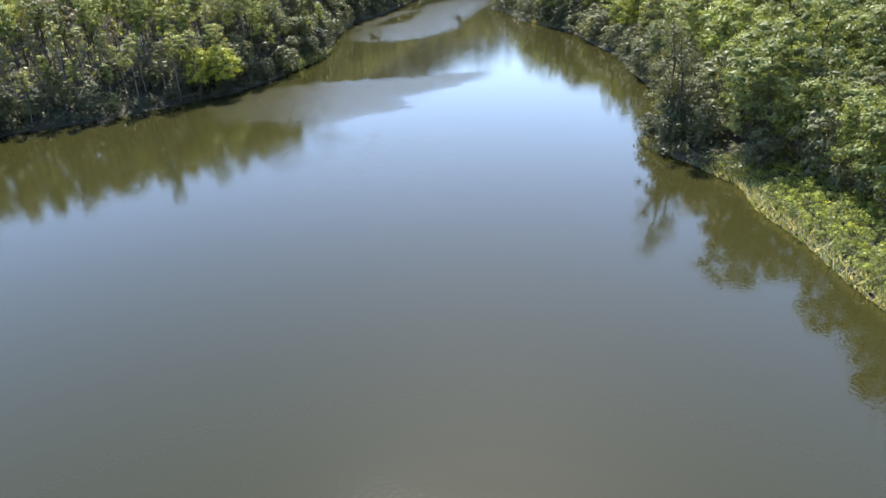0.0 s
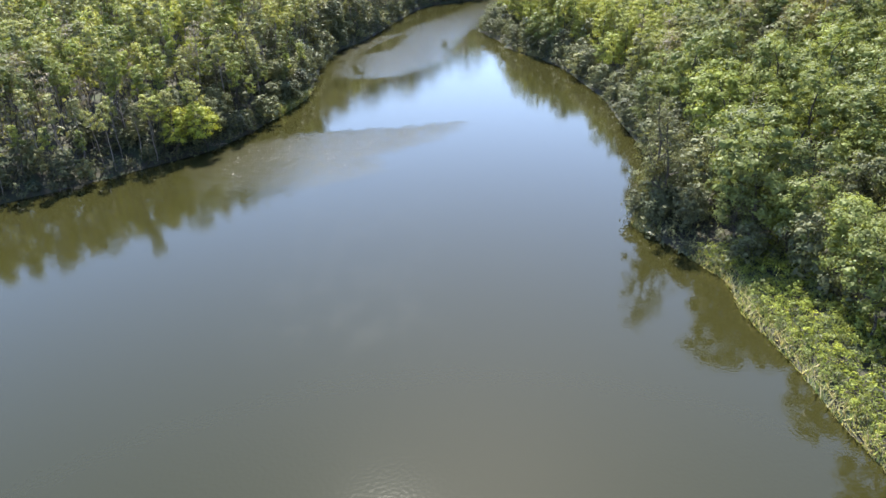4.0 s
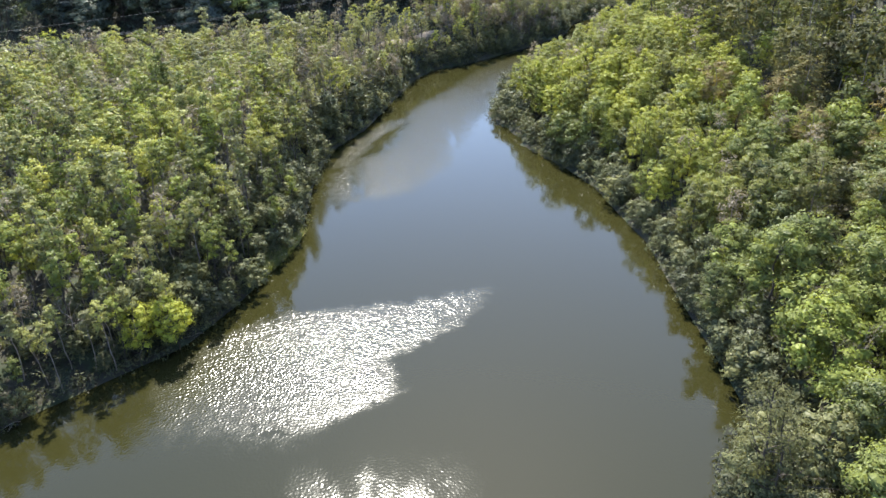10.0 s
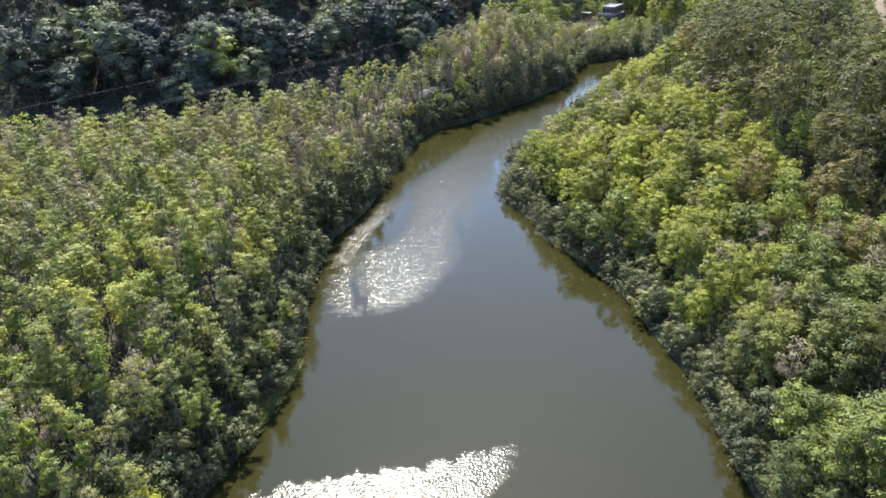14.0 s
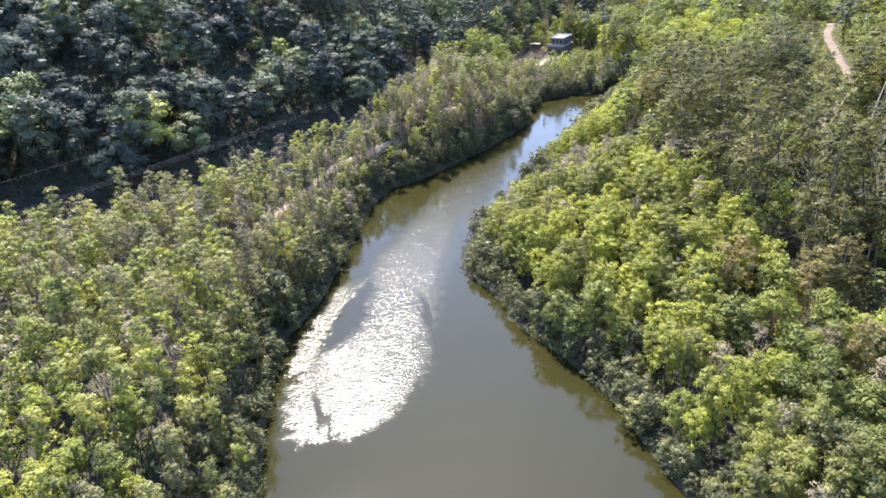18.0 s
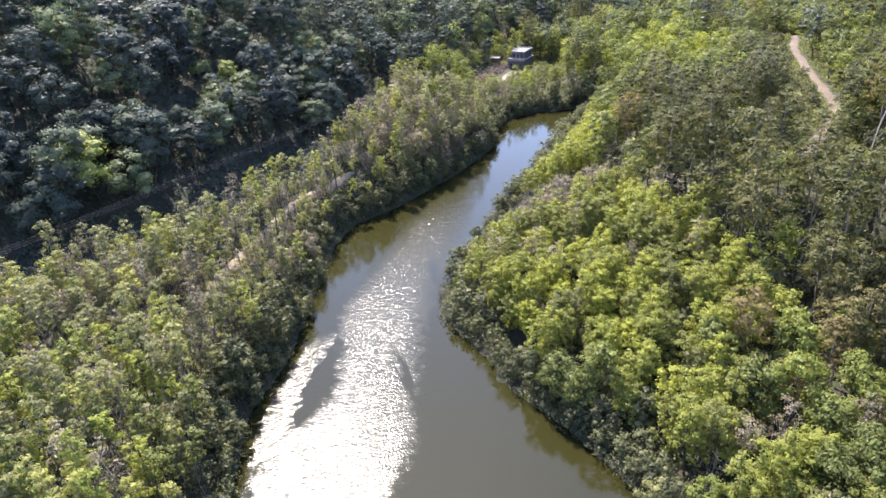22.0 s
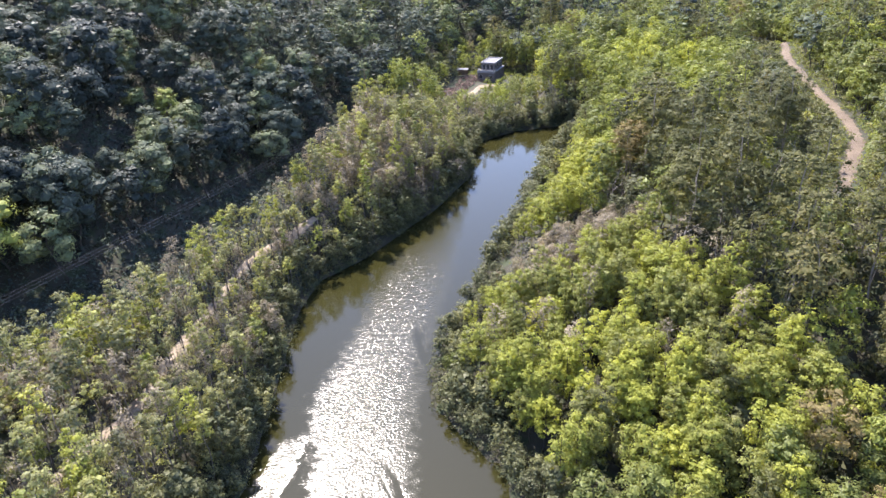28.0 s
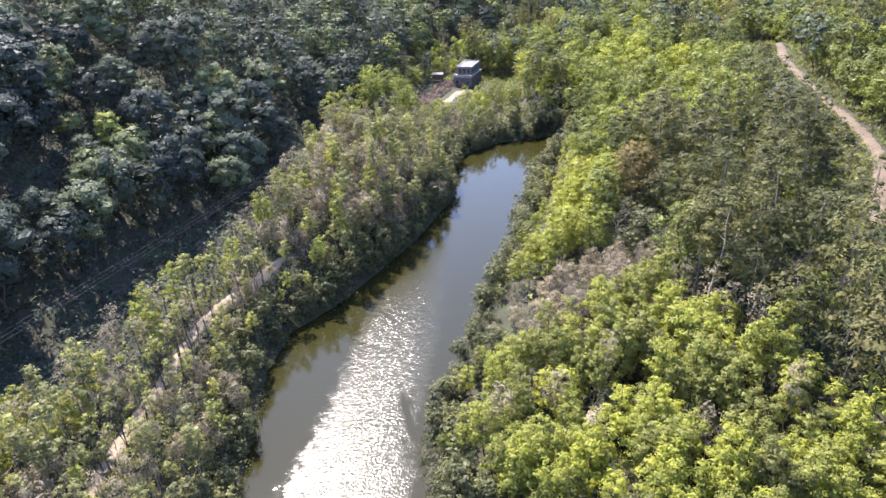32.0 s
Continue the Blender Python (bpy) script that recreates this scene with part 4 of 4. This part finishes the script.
reeds(23, 30, 162, 171, 1.3, 0.95, 1.0, "small pale patch of dry reeds at the bank's foot", 82)
reeds(-27, -18, 124, 140, 2.2, 0.72, 2.0, "pale yellow-green reeds leaning over the water", 83)


# ---------------------------------------------------------------- the house in the valley
def box(bm, size, at, turn=0.0, bevel=0.0):
    m = Matrix.LocRotScale(at, Euler((0, 0, turn)), None)
    made = bmesh.ops.create_cube(bm, size=1.0)["verts"]
    for v in made:
        v.co = m @ Vector((v.co.x * size[0], v.co.y * size[1], v.co.z * size[2]))
    if bevel:
        edges = list({e for v in made for e in v.link_edges})
        bmesh.ops.bevel(bm, geom=edges, offset=bevel, segments=1, affect="EDGES")


def part(name, bm, material, parent, label=""):
    me = bpy.data.meshes.new(name)
    bm.to_mesh(me)
    bm.free()
    me.materials.append(material)
    ob = new(name, me)
    ob.parent = parent
    return tagged(ob, label) if label else ob


def boxes(name, items, material, parent, label="", bevel=0.02):
    bm = bmesh.new()
    for size, at in items:
        box(bm, size, at, 0.0, bevel)
    return part(name, bm, material, parent, label)


WALL = plain_material("grey_render", (0.1, 0.085, 0.08), 0.85, 0.18, 0.6)
PALE = plain_material("pale_concrete", (0.22, 0.215, 0.22), 0.8, 0.1, 0.8)
SLAB = plain_material("roof_slab", (0.10, 0.10, 0.105), 0.85, 0.2, 0.5)
TIMBER = plain_material("weathered_timber", (0.18, 0.12, 0.08), 0.85, 0.25, 2.0)
RUST = plain_material("red_brown_debris", (0.12, 0.075, 0.06), 0.9, 0.35, 1.0)
GLASS = plain_material("dark_window_glass", (0.03, 0.035, 0.04), 0.08, 0.05, 1.0)
METAL = plain_material("dull_wire", (0.05, 0.05, 0.055), 0.6, 0.05, 2.0, 0.3)


def house():
    """Two flat-roofed storeys: the upper set back behind a terrace. The front faces -y of its own."""
    foot = new("house")
    tagged(foot, "grey two-storey flat-roofed house with pale parapets and a terrace", "house")
    low, high, top = 0.0, 3.9, 7.4
    boxes("wall", [((0.3, 13.6, 4.0), (-3.9, 0.4, 1.9)), ((0.3, 13.6, 4.0), (3.9, 0.4, 1.9)), ((7.5, 0.3, 4.0), (0, -6.25, 1.9)), ((7.5, 0.3, 4.0), (0, 7.05, 1.9))], WALL, foot, "grey rendered ground-floor walls")
    boxes("floor_slab", [((8.3, 14.2, 0.3), (0, 0.4, high + 0.05))], PALE, foot, "pale concrete slab")
    boxes("wall", [((0.25, 10.6, 3.3), (-3.1, 1.7, 5.85)), ((0.25, 10.6, 3.3), (3.1, 1.7, 5.85)), ((5.95, 0.25, 3.3), (0, -3.45, 5.85)), ((5.95, 0.25, 3.3), (0, 6.85, 5.85))], WALL, foot, "grey rendered upper walls")
    boxes("roof", [((6.5, 10.9, 0.2), (0, 1.7, top + 0.1))], SLAB, foot, "weathered grey roof slab")
    boxes("parapet", [((6.9, 0.35, 0.6), (0, -3.75, top + 0.25)), ((6.9, 0.35, 0.6), (0, 7.15, top + 0.25)), ((0.35, 10.5, 0.6), (-3.27, 1.7, top + 0.25)), ((0.35, 10.5, 0.6), (3.27, 1.7, top + 0.25))], PALE, foot, "pale concrete parapet")
    boxes("terrace_wall", [((8.3, 0.2, 0.9), (0, -6.6, high + 0.65)), ((0.2, 2.9, 0.9), (-4.05, -5.05, high + 0.65)), ((0.2, 2.9, 0.9), (4.05, -5.05, high + 0.65))], PALE, foot, "pale terrace balustrade")
    for side, ys in ((-1, (-2.2, 0.6, 3.4, 5.8)), (1, (-2.2, 0.6, 3.4, 5.8))):
        for yy in ys:
            frame_ob = boxes("window", [((0.1, 1.5, 0.1), (side * 3.25, yy, 6.75)), ((0.1, 1.5, 0.1), (side * 3.25, yy, 5.35)), ((0.1, 0.1, 1.3), (side * 3.25, yy - 0.7, 6.05)), ((0.1, 0.1, 1.3), (side * 3.25, yy + 0.7, 6.05))], PALE, foot, "", 0.0)
            boxes("pane", [((0.05, 1.3, 1.3), (side * 3.25, yy, 6.05))], GLASS, frame_ob, "dark window pane", 0.0)
    for xx in (-1.9, 0.0, 1.9):
        frame_ob = boxes("window", [((1.5, 0.1, 0.1), (xx, -3.6, 6.85)), ((1.5, 0.1, 0.1), (xx, -3.6, 4.75)), ((0.1, 0.1, 2.0), (xx - 0.7, -3.6, 5.8)), ((0.1, 0.1, 2.0), (xx + 0.7, -3.6, 5.8))], PALE, foot, "", 0.0)
        boxes("pane", [((1.3, 0.05, 2.0), (xx, -3.6, 5.8))], GLASS, frame_ob, "dark window pane", 0.0)
    for xx in (-2.5, 2.4):
        frame_ob = boxes("window", [((1.7, 0.1, 0.1), (xx, -6.42, 2.8)), ((1.7, 0.1, 0.1), (xx, -6.42, 1.2)), ((0.1, 0.1, 1.5), (xx - 0.8, -6.42, 2.0)), ((0.1, 0.1, 1.5), (xx + 0.8, -6.42, 2.0))], PALE, foot, "", 0.0)
        boxes("pane", [((1.5, 0.05, 1.5), (xx, -6.42, 2.0))], GLASS, frame_ob, "dark window pane", 0.0)
    boxes("door", [((1.1, 0.1, 2.1), (0, -6.44, 0.95))], TIMBER, foot, "brown timber door")
    z = float(land(np.array([91.5]), np.array([371.5]))[0][0])
    foot.matrix_basis = pose(91.6, 371.8, z + 0.1, 0, 0, -40) @ Matrix.Diagonal((0.86, 0.86, 0.86, 1))


house()


def shed():
    foot = new("shed")
    tagged(foot, "open timber shed with a grey sheet roof beside the yard", "shed")
    for xx in (-1.8, 1.8):
        for yy in (-1.2, 1.2):
            boxes("post", [((0.16, 0.16, 2.8), (xx, yy, 1.3))], TIMBER, foot)
    boxes("roof", [((4.4, 3.2, 0.12), (0, 0, 2.76))], SLAB, foot, "grey sheet roof")
    boxes("back_wall", [((3.44, 0.08, 2.2), (0, 1.2, 1.1))], TIMBER, foot)
    z = float(land(np.array([82.0]), np.array([378.0]))[0][0])
    foot.matrix_basis = pose(82, 378, z, 0, 0, -25)


shed()
track("yard_drive", DRIVE, 3.2, SAND, "pale dusty drive leading to the house", 14)


def debris():
    """Heaps of cut branches and broken tiles in the yard."""
    r = np.random.RandomState(41)
    sticks = []
    for k in range(1500):
        x, y = r.uniform(66, 88), r.uniform(350, 378)
        if abs((y - 354) - (x - 70) * 1.1) > 9 or to_line(np.array(x), np.array(y), [(64, 330), (69, 342), (74, 351), (80, 359), (86, 364)]) < 3.2:
            continue
        z = float(land(np.array([x]), np.array([y]))[0][0]) + r.uniform(0, 0.7)
        a, long = r.uniform(0, 6.28), r.uniform(0.5, 1.6)
        tip = np.array([math.cos(a) * long, math.sin(a) * long, r.uniform(-0.15, 0.5)])
        sticks.append(tube([np.array([x, y, z]), np.array([x, y, z]) + tip], [0.16, 0.08], 4))
    v, f = joined(sticks)
    tagged(new("debris_heap", quads("debris_heap", v, f, [RUST])), "red-brown heap of cut branches and broken tiles", "debris", kind="stuff")


debris()
r, x, y, h, d, w, e = scatter(66, 116, 344, 392, 1.3, 42)
away = np.hypot((x - 91.6) * 0.766 - (y - 371.8) * 0.643, ((x - 91.6) * 0.643 + (y - 371.8) * 0.766) * 0.62)
ok = (away > 5.2) & (to_line(x, y, DRIVE) > 2.4) & (r.rand(len(x)) < 0.75) & ((x > 86) | (y > 378) | (y < 352))
low_growth("yard_growth", "rough grass and low green bushes round the house", np.c_[x, y, h + 0.3 + 0.9 * r.rand(len(x)) ** 2][ok], r, 30, 0.8, 0.17, "broad", 0.5)


# ---------------------------------------------------------------- power line
def pole(x, y, turn):
    foot = new("power_pole")
    tagged(foot, "weathered wooden power pole with a crossarm", "power pole", "power poles")
    v, f = tube([(0, 0, -1), (0, 0, 6), (0, 0, 14.6)], [0.17, 0.14, 0.11], 8)
    shaft = new("shaft", quads("shaft", v, f, [TIMBER], smooth=True))
    shaft.parent = foot
    boxes("crossarm", [((2.4, 0.12, 0.14), (0, 0.17, 14.2))], TIMBER, foot)
    for xx in (-1.1, 0.0, 1.1):
        v, f = tube([(xx, 0.17, 14.27), (xx, 0.17, 14.38), (xx, 0.17, 14.5)], [0.05, 0.07, 0.02], 6)
        cap = new("insulator", quads("insulator", v, f, [PALE], smooth=True))
        cap.parent = foot
    z = float(land(np.array([x]), np.array([y]))[0][0])
    foot.matrix_basis = pose(x, y, z, 0, 0, turn)
    return z + 14.5


def wire(a, b, sag):
    t = np.linspace(0, 1, 25)
    p = np.outer(1 - t, a) + np.outer(t, b)
    p[:, 2] -= sag * 4 * t * (1 - t)
    v, f = tube(p, np.full(25, 0.022), 4)
    tagged(new("power_line", quads("power_line", v, f, [METAL])), "thin grey overhead power line", "power line", "power lines")


for ends in (((-100, 180), (34, 330)), ((-98, 161), (46, 306))):
    tops = [pole(px, py, -48) for px, py in ends]
    for off in ((-1.1, 0.0, 1.1) if ends[0][0] == -98 else (0,)):
        c, q = math.cos(radians(-48)) * off, math.sin(radians(-48)) * off
        wire((ends[0][0] + c, ends[0][1] + q, tops[0]), (ends[1][0] + c, ends[1][1] + q, tops[1]), 2.0)
